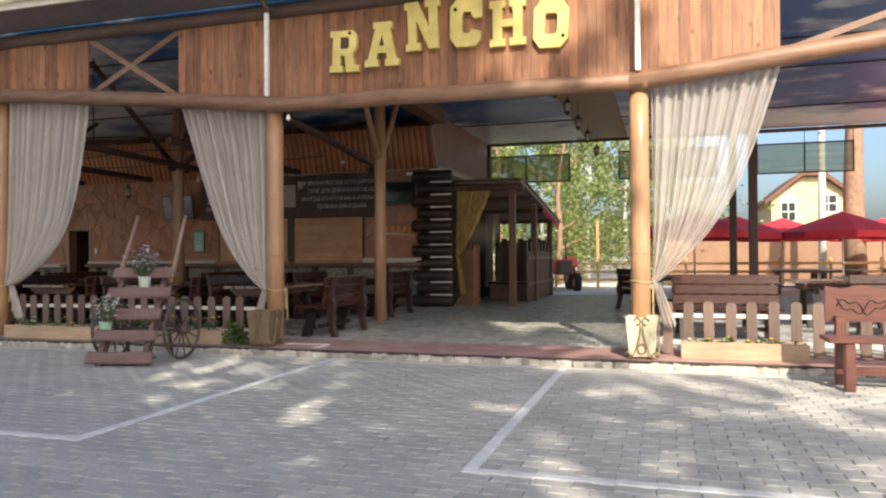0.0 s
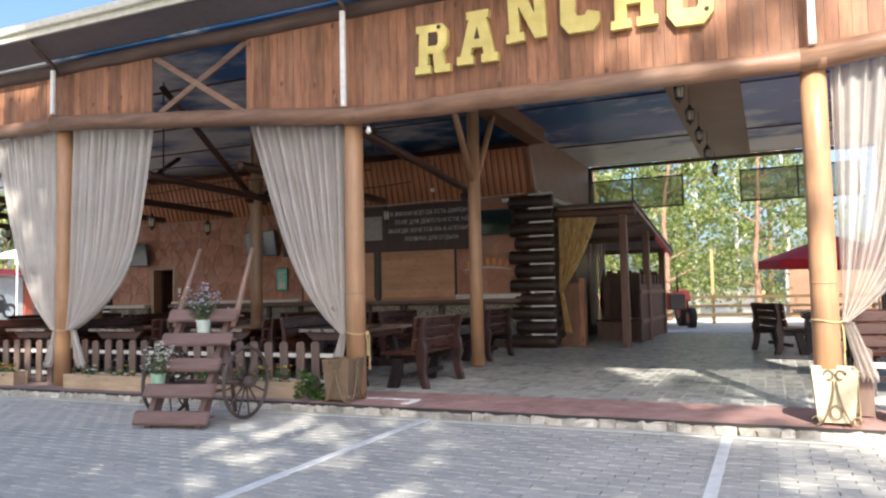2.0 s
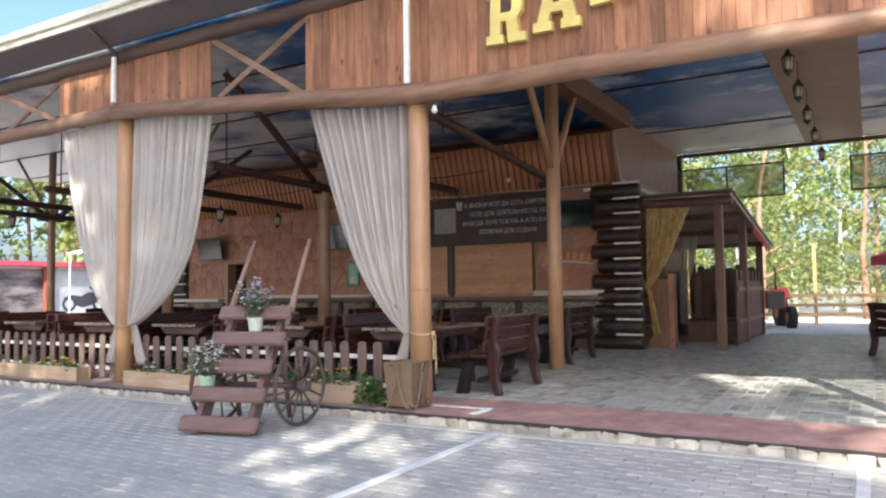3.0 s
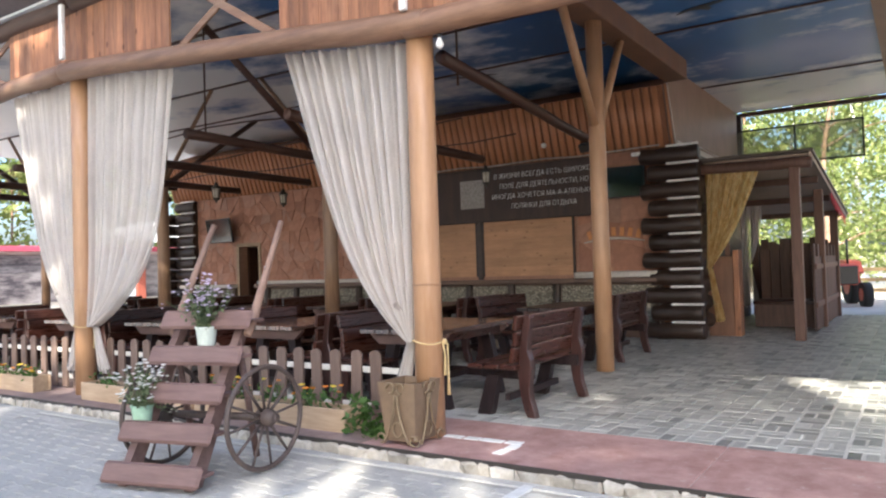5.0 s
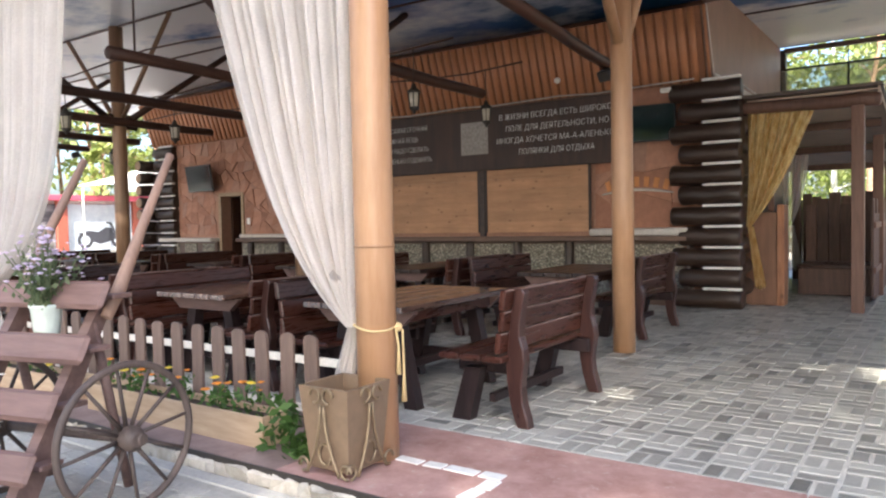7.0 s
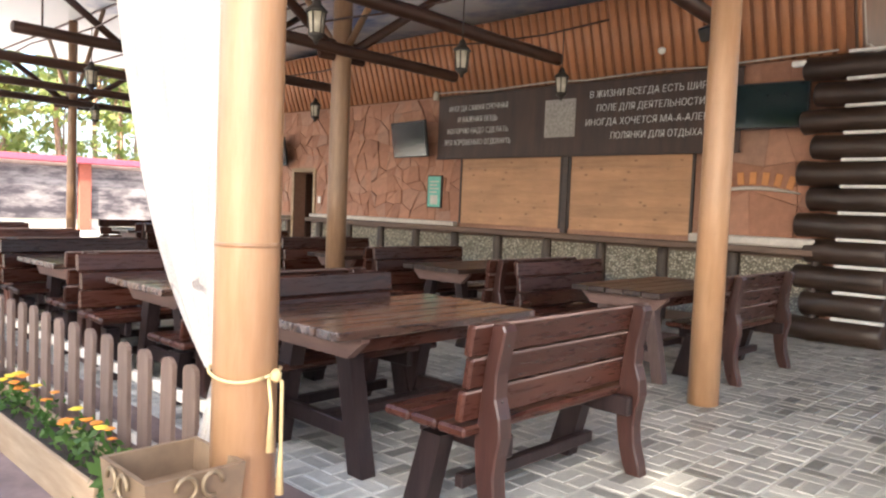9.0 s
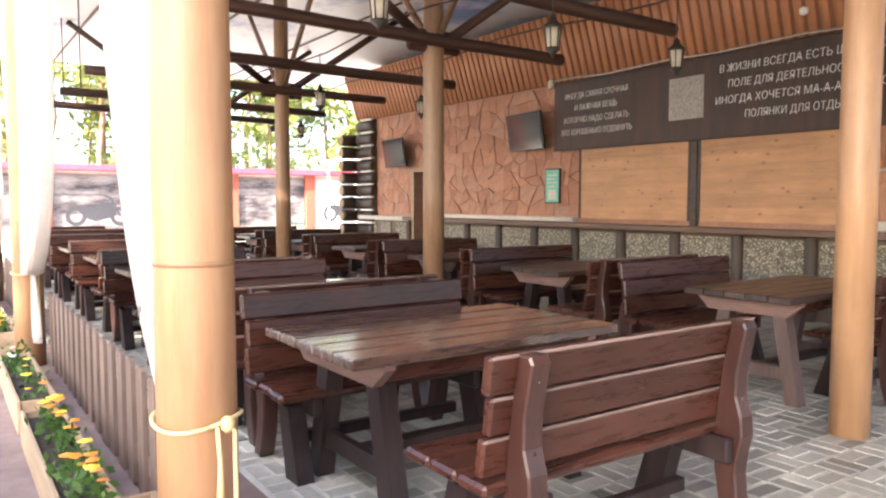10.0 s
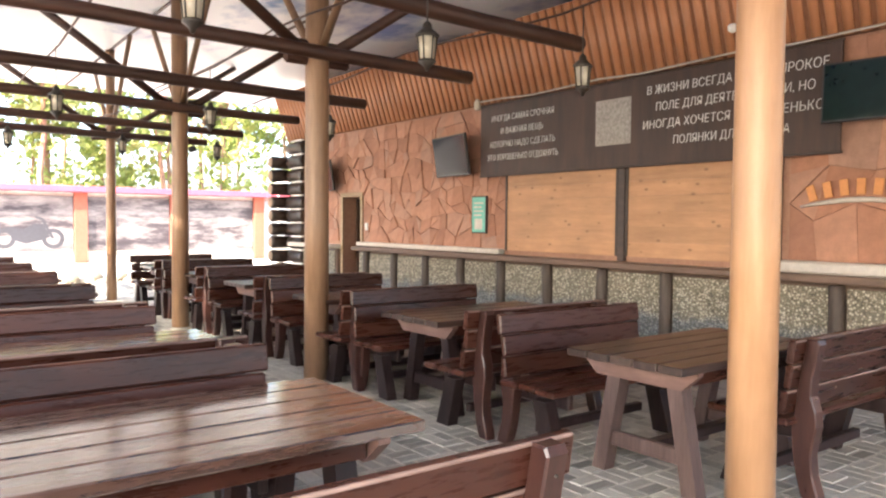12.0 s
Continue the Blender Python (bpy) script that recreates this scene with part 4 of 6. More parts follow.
def make_bench(m):
    """Its back stands at x = 0 and the seat reaches towards -x."""
    b = thing("bench", m, "dark red-brown wooden bench with slatted back", "bench", "terrace benches")
    L = 1.40
    for s in (-1, 1):
        y = s * 0.56
        back = [(0.005, 0.0), (0.085, 0.0), (0.075, 0.06), (0.045, 0.16), (0.035, 0.26), (0.045, 0.34), (0.062, 0.42), (0.055, 0.50), (0.030, 0.58), (0.032, 0.68), (0.052, 0.78), (0.068, 0.86), (0.055, 0.885), (0.0, 0.885), (-0.035, 0.70), (-0.06, 0.50), (-0.075, 0.38), (-0.065, 0.26), (-0.045, 0.14), (-0.02, 0.05)]
        bm = prism(back, y - 0.042, y + 0.042)
        bmesh.ops.bevel(bm, geom=[e for e in bm.edges if abs(e.verts[0].co.y - e.verts[1].co.y) < 1e-4], offset=0.007, segments=1, affect="EDGES")
        part("back_post", bm, M_BPOST, b)
        part("front_leg", prism([(-0.26, 0.36), (-0.38, 0.36), (-0.49, 0.0), (-0.35, 0.0)], y - 0.045, y + 0.045), M_LEG, b)
        part("seat_rail", box(-0.49, 0.03, y - 0.095 if s > 0 else y + 0.045, y - 0.045 if s > 0 else y + 0.095, 0.315, 0.415, 0.008), M_LEG, b)
        for z in (0.565, 0.80):
            part("bolt", tube([(0.030, y, z), (0.062 if z > 0.7 else 0.040, y, z)], 0.0055, 6), M_LANT, b)
    for i in range(3):
        part("seat_board", box(-0.53 + i * 0.165, -0.375 + i * 0.165, -L / 2, L / 2 - 0.012 * (i % 2), 0.417, 0.46, 0.012), M_FURN, b)
    for i in range(3):
        z = 0.475 + i * 0.138
        tilt = pose(-0.066 + i * 0.021, 0, z, 0, 8, 0)
        e = (0.0, 0.014, -0.006)[i]
        back = part("back_board", box(-0.042, 0.0, -L / 2 + e, L / 2 - e, 0, 0.132, 0.010, tilt), M_FURN, b)
        part("worn_edge", box(-0.010, 0.0012, -L / 2 + e + 0.012, L / 2 - e - 0.012, 0.121, 0.1335, 0.003, tilt), M_WORN, back, "pale worn board edge")
    part("stretcher", box(-0.25, -0.20, -0.52, 0.52, 0.12, 0.18, 0.005), M_LEG, b)
    return b


HALF = Matrix.Rotation(math.pi, 4, "Z")
t0 = make_table(pose(-5.38, 12.32, D))
b0 = make_bench(pose(-4.16, 12.36, D))
for i in range(1, 7):
    cx = -5.33 - 1.95 * i
    copy_thing(t0, pose(cx + (0.04 if i % 2 else -0.03), 12.36, D, 0, 0, 0.6 * (-1) ** i))
for i in range(0, 7):
    cx = -5.33 - 1.95 * i
    copy_thing(b0, pose(cx - 0.80, 12.24, D, 0, 0, 180 + 0.8 * (-1) ** i))
    if i:
        copy_thing(b0, pose(cx + 0.90, 12.27, D, 0, 0, -0.7 * (-1) ** i))
make_table(pose(-5.36, 15.44, D, 0, 0, 0.5) @ Matrix.Diagonal((0.87, 1, 1, 1)), M_TOPD, M_PALELEG, "dark-topped plank picnic table with paler legs")
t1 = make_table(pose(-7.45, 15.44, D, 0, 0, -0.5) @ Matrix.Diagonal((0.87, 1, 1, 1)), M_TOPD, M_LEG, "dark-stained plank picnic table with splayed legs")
for i in range(0, 6):
    cx = (-5.36, -7.45, -9.2, -11.15, -13.1, -15.0)[i]
    if i > 1:
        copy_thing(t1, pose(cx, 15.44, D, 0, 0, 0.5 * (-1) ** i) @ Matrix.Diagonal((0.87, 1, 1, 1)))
    copy_thing(b0, pose(cx - (1.0 if i == 0 else 0.86), 15.35, D, 0, 0, 180))
    copy_thing(b0, pose(cx + 0.71, 15.95, D) if i == 0 else pose(cx + 0.87, 15.3, D))
# the open eastern side
for cx, cy, q in ((1.3, 13.0, 90), (3.6, 13.2, 90), (-0.28, 18.0, 200)):
    copy_thing(b0, pose(cx, cy, D, 0, 0, q))
for cx, cy in ((3.2, 15.2), (1.2, 14.0), (0.9, 18.4), (4.4, 17.6)):
    copy_thing(t0, pose(cx, cy, D, 0, 0, 90))


# ---- fence, planters, curtains ----
def picket_mesh():
    h, w = 0.60, 0.056
    top = [(w * math.cos(a), h - 0.7 * w + 0.7 * w * math.sin(a)) for a in (math.pi * k / 6 for k in range(7))]
    return mesh_of("picket", prism([(-w, 0), (w, 0)] + top, -0.011, 0.011), M_PICKET)


PICKET = picket_mesh()


def fence(x0, x1, y, seed):
    f = thing("picket_fence", pose(x0, y, D + 0.03), "low brown picket fence on pale rails", "fence", "terrace fence")
    r = random.Random(seed)
    for z in (0.12, 0.43):
        part("rail", box(0, x1 - x0, 0.013, 0.045, z - 0.025, z + 0.025, 0.004), M_RAIL, f, "pale painted rail")
    n = int((x1 - x0) / 0.232)
    for i in range(n):
        piece("picket", PICKET, f, pose(0.09 + i * (x1 - x0 - 0.1) / n, 0, r.uniform(-0.012, 0.008), 0, r.uniform(-1.2, 1.2), 0))
    return f


fence(-13.9, -9.5, 11.0, 1)
fence(-9.15, -4.95, 11.0, 2)
fence(-18.7, -14.2, 11.0, 4)
fence(0.45, 4.9, 11.0, 3)


def leaf_quad(bm, p, size, r, up=0.3):
    d = Vector((r.gauss(0, 1), r.gauss(0, 1), r.gauss(0, 1) * 0.7 + up)).normalized()
    s = d.orthogonal().normalized()
    s.rotate(Matrix.Rotation(r.uniform(0, 6.28), 3, d))
    u = d.cross(s)
    a, b, c, e = p - s * size * 0.1, p + s * size * 0.5 + u * size * 0.28, p + s * size, p + s * size * 0.5 - u * size * 0.28
    bm.faces.new([bm.verts.new(q) for q in (a, b, c, e)])


def flower(bm, p, size, r):
    k = 6
    c = bm.verts.new(p + Vector((0, 0, size * 0.3)))
    ring = [bm.verts.new(p + Vector((math.cos(a) * size * r.uniform(0.8, 1.15), math.sin(a) * size * r.uniform(0.8, 1.15), r.uniform(-0.1, 0.15) * size))) for a in (2 * math.pi * i / k for i in range(k))]
    low = bm.verts.new(p - Vector((0, 0, size * 0.35)))
    for i in range(k):
        bm.faces.new((c, ring[i], ring[(i + 1) % k]))
        bm.faces.new((low, ring[(i + 1) % k], ring[i]))


def planter(x0, x1, y, seed, petals, lush=1.0, tall=0.15):
    L = x1 - x0
    p = thing("planter", pose((x0 + x1) / 2, y, D), "wooden trough planter with marigolds and green leaves", "planter", "front planters")
    h, w = 0.19, 0.20
    for s in (-1, 1):
        part("side_board", box(-L / 2, L / 2, s * w / 2 - 0.011, s * w / 2 + 0.011, 0.0, h, 0.004), M_TROUGH, p)
        part("end_board", box(s * L / 2 - s * 0.024 - 0.011, s * L / 2 - s * 0.024 + 0.011, -w / 2 + 0.012, w / 2 - 0.012, 0.0, h - 0.004, 0.004), M_TROUGH, p)
    part("soil", box(-L / 2 + 0.04, L / 2 - 0.04, -w / 2 + 0.012, w / 2 - 0.012, 0.01, h - 0.04), M_SOIL, p)
    r = random.Random(seed)
    lv = bmesh.new()
    fl = {id(m): (m, bmesh.new()) for m in petals}
    for i in range(int(L * 9 * lush)):
        c = Vector((r.uniform(-L / 2 + 0.08, L / 2 - 0.08), r.uniform(-w / 2 + 0.05, w / 2 - 0.05), h - 0.04))
        t = r.uniform(0.4, 1.0) * tall
        for k in range(int(10 + 8 * r.random())):
            leaf_quad(lv, c + Vector((r.gauss(0, 0.03), r.gauss(0, 0.03), r.uniform(0, t))), r.uniform(0.03, 0.06), r)
        if r.random() < 0.7:
            m = r.choice(petals)
            flower(fl[id(m)][1], c + Vector((0, 0, t + 0.02)), r.uniform(0.022, 0.040), r)
    part("leaves", lv, M_LEAF, p, "green leaves")
    for m, bm in fl.values():
        part("blossoms", bm, m, p, "small blossoms")
    return p


planter(-7.1, -5.22, 10.72, 21, [M_YEL, M_ORA], 1.5, 0.20)
planter(-9.0, -7.3, 10.72, 22, [M_YEL, M_WHP])
planter(-11.9, -10.0, 10.72, 23, [M_YEL, M_ORA])
planter(-14.0, -12.4, 10.72, 24, [M_YEL, M_WHP])
planter(0.68, 2.0, 10.82, 25, [M_YEL, M_WHP], 1.3, 0.08)
# leafy plant that spills beside the trough
sp = thing("leafy_plant", pose(-5.02, 10.66, D), "low leafy green plant beside the trough", "plant")
r = random.Random(31)
bm = bmesh.new()
for k in range(230):
    a = abs(r.gauss(0, 0.13))
    p = Vector((r.uniform(-0.16, 0.30), r.gauss(0, 0.06), 0))
    p.z = max(0.01, r.uniform(0, 0.30) * math.exp(-((p.x + 0.06) / 0.14) ** 2) + r.uniform(0, 0.06))
    leaf_quad(bm, p, r.uniform(0.05, 0.10), r, 0.6)
part("leaves", bm, M_LEAF, sp)


def curtain(post_x, top_x, zt_post, zt_far, tie_z, seed, material=None, y=F, name="curtain", label="gathered sheer white curtain tied to its post", tail=0.50, curve=(0.68, 6), cuff=0.10, folds=13, tail_drift=0.11):
    c = thing(name, pose(post_x, y, D), label, "curtain", "terrace curtains")
    side = 1 if top_x > post_x else -1
    r = random.Random(seed)
    nu, nv = folds * 8, 40
    bm = bmesh.new()
    ph = [r.uniform(-0.6, 0.6) for _ in range(folds + 1)]
    rows = []
    for j in range(nv + 1):
        s = j / nv
        far = (top_x - post_x) + (side * cuff - (top_x - post_x)) * (curve[0] * s + (1 - curve[0]) * s ** curve[1])
        near = side * 0.05
        row = []
        for i in range(nu + 1):
            u = i / nu
            zt = zt_post + (zt_far - zt_post) * u - D
            z = zt + (tie_z - D - zt) * s
            z -= 0.05 * math.sin(math.pi * s) * u
            width = abs(far - near)
            a = 2 * math.pi * folds * u + ph[int(u * folds)] * 0.8 * s + 0.6 * math.sin(3 * s + i * 0.02)
            amp = 0.066 + 0.020 * min(1, 1.0 / max(width, 0.3)) * s
            row.append(bm.verts.new((near + (far - near) * u + 0.010 * math.sin(a * 0.5 + 1.0), 0.02 + amp * math.sin(a) * (0.65 + 0.35 * math.sin(2.3 * u * folds)), z)))
        rows.append(row)
    for a, b in zip(rows, rows[1:]):
        for i in range(nu):
            bm.faces.new((a[i], a[i + 1], b[i + 1], b[i])).smooth = True
    part("drape", bm, material or M_FABRIC, c)
    bm = bmesh.new()
    rows = []
    for j in range(9):
        s = j / 8
        w = cuff * (0.9 + 0.7 * s)
        rows.append([bm.verts.new((side * (0.05 + tail_drift * s + w * i / 40), 0.02 + 0.028 * math.sin(i * 1.2) * (0.6 + 0.6 * s), tie_z - D - tail * s + 0.03 * math.sin(i * 0.7) * s)) for i in range(41)])
    for a, b in zip(rows, rows[1:]):
        for i in range(40):
            bm.faces.new((a[i], a[i + 1], b[i + 1], b[i])).smooth = True
    part("tail", bm, material or M_FABRIC, c)
    return c


def tie_rope(x, z):
    t = thing("tie_rope", pose(x, F, z), "knotted cotton rope round the post", "rope", "curtain ropes")
    ring = [(0.124 * math.cos(a), 0.124 * math.sin(a), 0.012 * math.sin(2 * a)) for a in (2 * math.pi * k / 24 for k in range(25))]
    part("loop", tube(ring, 0.0065, 8), M_ROPE, t)
    part("knot", lathe([(0.008, -0.025), (0.020, -0.012), (0.022, 0.008), (0.009, 0.022)], 10), M_ROPE, t).location = (0.118, 0.05, 0.0)
    part("hanging_end", tube([(0.11, 0.055, 0.0), (0.135, 0.065, -0.02), (0.138, 0.065, -0.25), (0.136, 0.065, -0.42)], [0.007, 0.0065, 0.007, 0.016], 8), M_ROPE, t)
    part("hanging_end", tube([(0.12, 0.02, 0.0), (0.138, 0.022, -0.10), (0.136, 0.022, -0.26)], [0.007, 0.0065, 0.015], 8), M_ROPE, t)


for px, fx, tz, cv in ((-4.55, -6.06, 0.82, (0.68, 6)), (-9.33, -7.66, 0.86, (0.3, 5)), (-9.33, -10.85, 0.86, (0.6, 5)), (-14.1, -12.5, 0.86, (0.3, 5)), (-14.1, -15.6, 0.86, (0.6, 5)), (0.24, 1.78, 0.94, (0.6, 4))):
    s = 1 if fx > px else -1
    curtain(px + s * 0.08, fx, beam_z(px) - 0.07, beam_z(fx) - 0.07, tz, int(abs(fx) * 10), curve=cv)
for px, tz in ((-4.55, 0.83), (-9.33, 0.87), (0.24, 0.95)):
    tie_rope(px, tz)

# ---- boxes with scrolled iron at the feet of the entrance posts ----
def post_box(x, y, material, label):
    b = thing("post_box", pose(x, y, D + 0.004), label, "box")
    bm = bmesh.new()
    lo, hi = [], []
    for sx, sy in ((-1, -1), (1, -1), (1, 1), (-1, 1)):
        lo.append(bm.verts.new((sx * 0.135, sy * 0.135, 0.03)))
        hi.append(bm.verts.new((sx * 0.172, sy * 0.172, 0.47)))
    inn = [bm.verts.new((v.co.x * 0.9, v.co.y * 0.9, 0.47)) for v in hi]
    deep = [bm.verts.new((v.co.x * 0.85, v.co.y * 0.85, 0.36)) for v in hi]
    bm.faces.new(lo[::-1])
    bm.faces.new(deep)
    for k in range(4):
        j = (k + 1) % 4
        bm.faces.new((lo[k], lo[j], hi[j], hi[k]))
        bm.faces.new((hi[k], hi[j], inn[j], inn[k]))
        bm.faces.new((inn[k], inn[j], deep[j], deep[k]))
    part("body", bm, material, b)
    for face in (0, 1):
        turn = pose(0, 0, 0, 0, 0, 90 * face)
        for s in (-1, 1):
            sc = [Vector((s * (0.045 + 0.035 * math.cos(a)), -0.185, 0.43 + 0.038 * math.sin(a))) for a in (k * 0.5 for k in range(11))]
            leg = [Vector((s * (0.012 + 0.10 * (1 - t) ** 2), -0.18 + 0.0 * t, 0.02 + 0.36 * t)) for t in (k / 8 for k in range(9))]
            foot = [Vector((s * (0.15 + 0.035 * math.cos(a)), -0.17, 0.05 + 0.035 * math.sin(a))) for a in (k * 0.55 for k in range(10))]
            for pts in (sc, leg, foot):
                part("scroll", tube([turn @ p for p in pts], 0.008, 6), M_IRON, b, "bronze iron scroll")
        part("scroll", tube([turn @ Vector((0.045 * math.cos(a), -0.165, 0.12 + 0.055 * math.sin(a))) for a in (k * 0.42 for k in range(16))], 0.008, 6), M_IRON, b)
    return b


post_box(-4.57, 10.62, M_BRASS, "gold-brown tapered metal box with iron scrolls")
post_box(0.26, 10.62, M_YBOX, "pale yellow tapered metal box with iron scrolls")


# ---- flower stand built like a cart ----
def spoked_wheel(parent, m, R=0.36):
    w = new("wheel")
    w.parent = parent
    w.matrix_basis = m
    part("rim", tube([(R * math.cos(a), 0, R * math.sin(a)) for a in (2 * math.pi * k / 40 for k in range(41))], 0.019, 8, False), M_WHEEL, w)
    part("hub", tube([(0, -0.09, 0), (0, -0.05, 0), (0, 0.05, 0), (0, 0.07, 0)], [0.035, 0.062, 0.062, 0.03], 16), M_WHEEL, w)
    for k in range(12):
        a = 2 * math.pi * k / 12 + 0.13
        part("spoke", tube([(0.05 * math.cos(a), 0, 0.05 * math.sin(a)), (R * math.cos(a), 0, R * math.sin(a))], [0.012, 0.009], 6), M_WHEEL, w)
    return w


M_SHAFT = wood("weathered_shaft", (0.20, 0.12, 0.085), (0.33, 0.21, 0.15), "z", 0.6, 6, 0.2)


def flower_stand(m):
    s = thing("flower_stand", m, "purple-brown stepped flower stand with two cart wheels", "flower stand")
    for q in (-1, 1):
        part("stringer", prism([(0.08, 0.0), (0.19, 0.0), (0.82, 1.10), (0.74, 1.10), (0.08, 0.07)], q * 0.27 - 0.03, q * 0.27 + 0.03, "x"), M_STAND, s)
        part("shaft_pole", tube([(q * 0.33, 0.70, 0.96), (q * 0.335, 0.79, 1.10), (q * 0.33, 0.98, 1.43), (q * 0.32, 1.22, 1.82)], [0.030, 0.036, 0.026, 0.022], 10), M_SHAFT, s, "weathered wooden cart shaft")
        part("back_leg", tube([(q * 0.28, 0.66, 0.94), (q * 0.28, 0.86, 0.04)], 0.025, 8), M_STAND, s)
        spoked_wheel(s, pose(q * 0.44 + 0.08, 0.62, 0.385, 0, 0, 78))
    for i in range(5):
        z = 0.06 + i * 0.245
        y = 0.13 + i * 0.141
        part("step_board", box(-0.40 + 0.012 * (i % 2), 0.40 - 0.02 * (i % 3), -0.11, -0.075, -0.075, 0.075, 0.02, pose(0.012 * i, y, z, -28, 0, 0)), M_STAND, s)
        part("step_shelf", box(-0.37, 0.37, -0.07, 0.06, -0.012, 0.012, 0.005, pose(0.012 * i, y + 0.04, z + 0.03)), M_STAND, s)
    part("axle", tube([(-0.46, 0.62, 0.385), (0.62, 0.62, 0.385)], 0.028, 10), M_WHEEL, s)
    return s


SM = pose(-5.57, 9.03, 0.0, 0, 0, 14)
flower_stand(SM)


def pot(m, material, label, seed, petals):
    p = thing("flower_pot", m, label, "flower pot", "flower pots")
    part("pot", lathe([(0.052, 0), (0.056, 0.008), (0.075, 0.145), (0.080, 0.15), (0.080, 0.16), (0.070, 0.16), (0.064, 0.12)], 20), material, p)
    r = random.Random(seed)
    lv, fl, stems = bmesh.new(), bmesh.new(), bmesh.new()
    for k in range(64):
        a, tilt = r.uniform(0, 6.28), abs(r.gauss(0, 0.7))
        h = r.uniform(0.14, 0.33)
        tip = Vector((math.cos(a) * math.sin(tilt) * h * 1.1, math.sin(a) * math.sin(tilt) * h * 1.1, 0.15 + h * math.cos(tilt)))
        base = Vector((math.cos(a) * 0.04, math.sin(a) * 0.04, 0.14))
        add_tube(stems, [base, base.lerp(tip, 0.5) + Vector((0, 0, 0.02)), tip], 0.0022, 4, False)
        for q in range(7):
            leaf_quad(lv, base.lerp(tip, r.uniform(0.1, 0.9)) + Vector((r.gauss(0, 0.012), r.gauss(0, 0.012), 0)), r.uniform(0.02, 0.042), r)
        for q in range(2):
            flower(fl, tip + Vector((r.gauss(0, 0.022), r.gauss(0, 0.022), r.gauss(0, 0.018))), r.uniform(0.011, 0.022), r)
    part("stalk", stems, M_POTLEAF, p)
    part("leaves", lv, M_POTLEAF, p)
    part("blossoms", fl, petals, p, "small pale blossoms")
    return p


pot(SM @ pose(0.06, 0.585, 0.845) @ Matrix.Diagonal((1, 1, 1.2, 1)), M_POT, "white pot with lilac flowers", 71, M_LIL)
pot(SM @ pose(-0.29, 0.31, 0.348), M_POTG, "pale green pot with white flowers", 72, M_WHP)


# ---- sign letters ----
def slab_letter(ch):
    """The outline of a slab-serif letter in a unit cell."""
    if ch == "R":
        return [(0, 0), (0.44, 0), (0.44, 0.16), (0.36, 0.16), (0.36, 0.40), (0.50, 0.40), (0.56, 0), (1, 0), (1, 0.16), (0.84, 0.16), (0.78, 0.44), (0.90, 0.56), (0.90, 0.88), (0.76, 1), (0, 1), (0, 0.84), (0.09, 0.84), (0.09, 0.16), (0, 0.16)]
    if ch == "N":
        return [(0, 0), (0.42, 0), (0.42, 0.15), (0.32, 0.15), (0.32, 0.60), (0.66, 0), (0.92, 0), (0.92, 0.85), (1, 0.85), (1, 1), (0.58, 1), (0.58, 0.85), (0.68, 0.85), (0.68, 0.44), (0.38, 1), (0, 1), (0, 0.85), (0.08, 0.85), (0.08, 0.15), (0, 0.15)]
    return [(0, 0), (0.44, 0), (0.44, 0.16), (0.35, 0.16), (0.35, 0.42), (0.65, 0.42), (0.65, 0.16), (0.56, 0.16), (0.56, 0), (1, 0), (1, 0.16), (0.91, 0.16), (0.91, 0.84), (1, 0.84), (1, 1), (0.56, 1), (0.56, 0.84), (0.65, 0.84), (0.65, 0.58), (0.35, 0.58), (0.35, 0.84), (0.44, 0.84), (0.44, 1), (0, 1), (0, 0.84), (0.09, 0.84), (0.09, 0.16), (0, 0.16)]


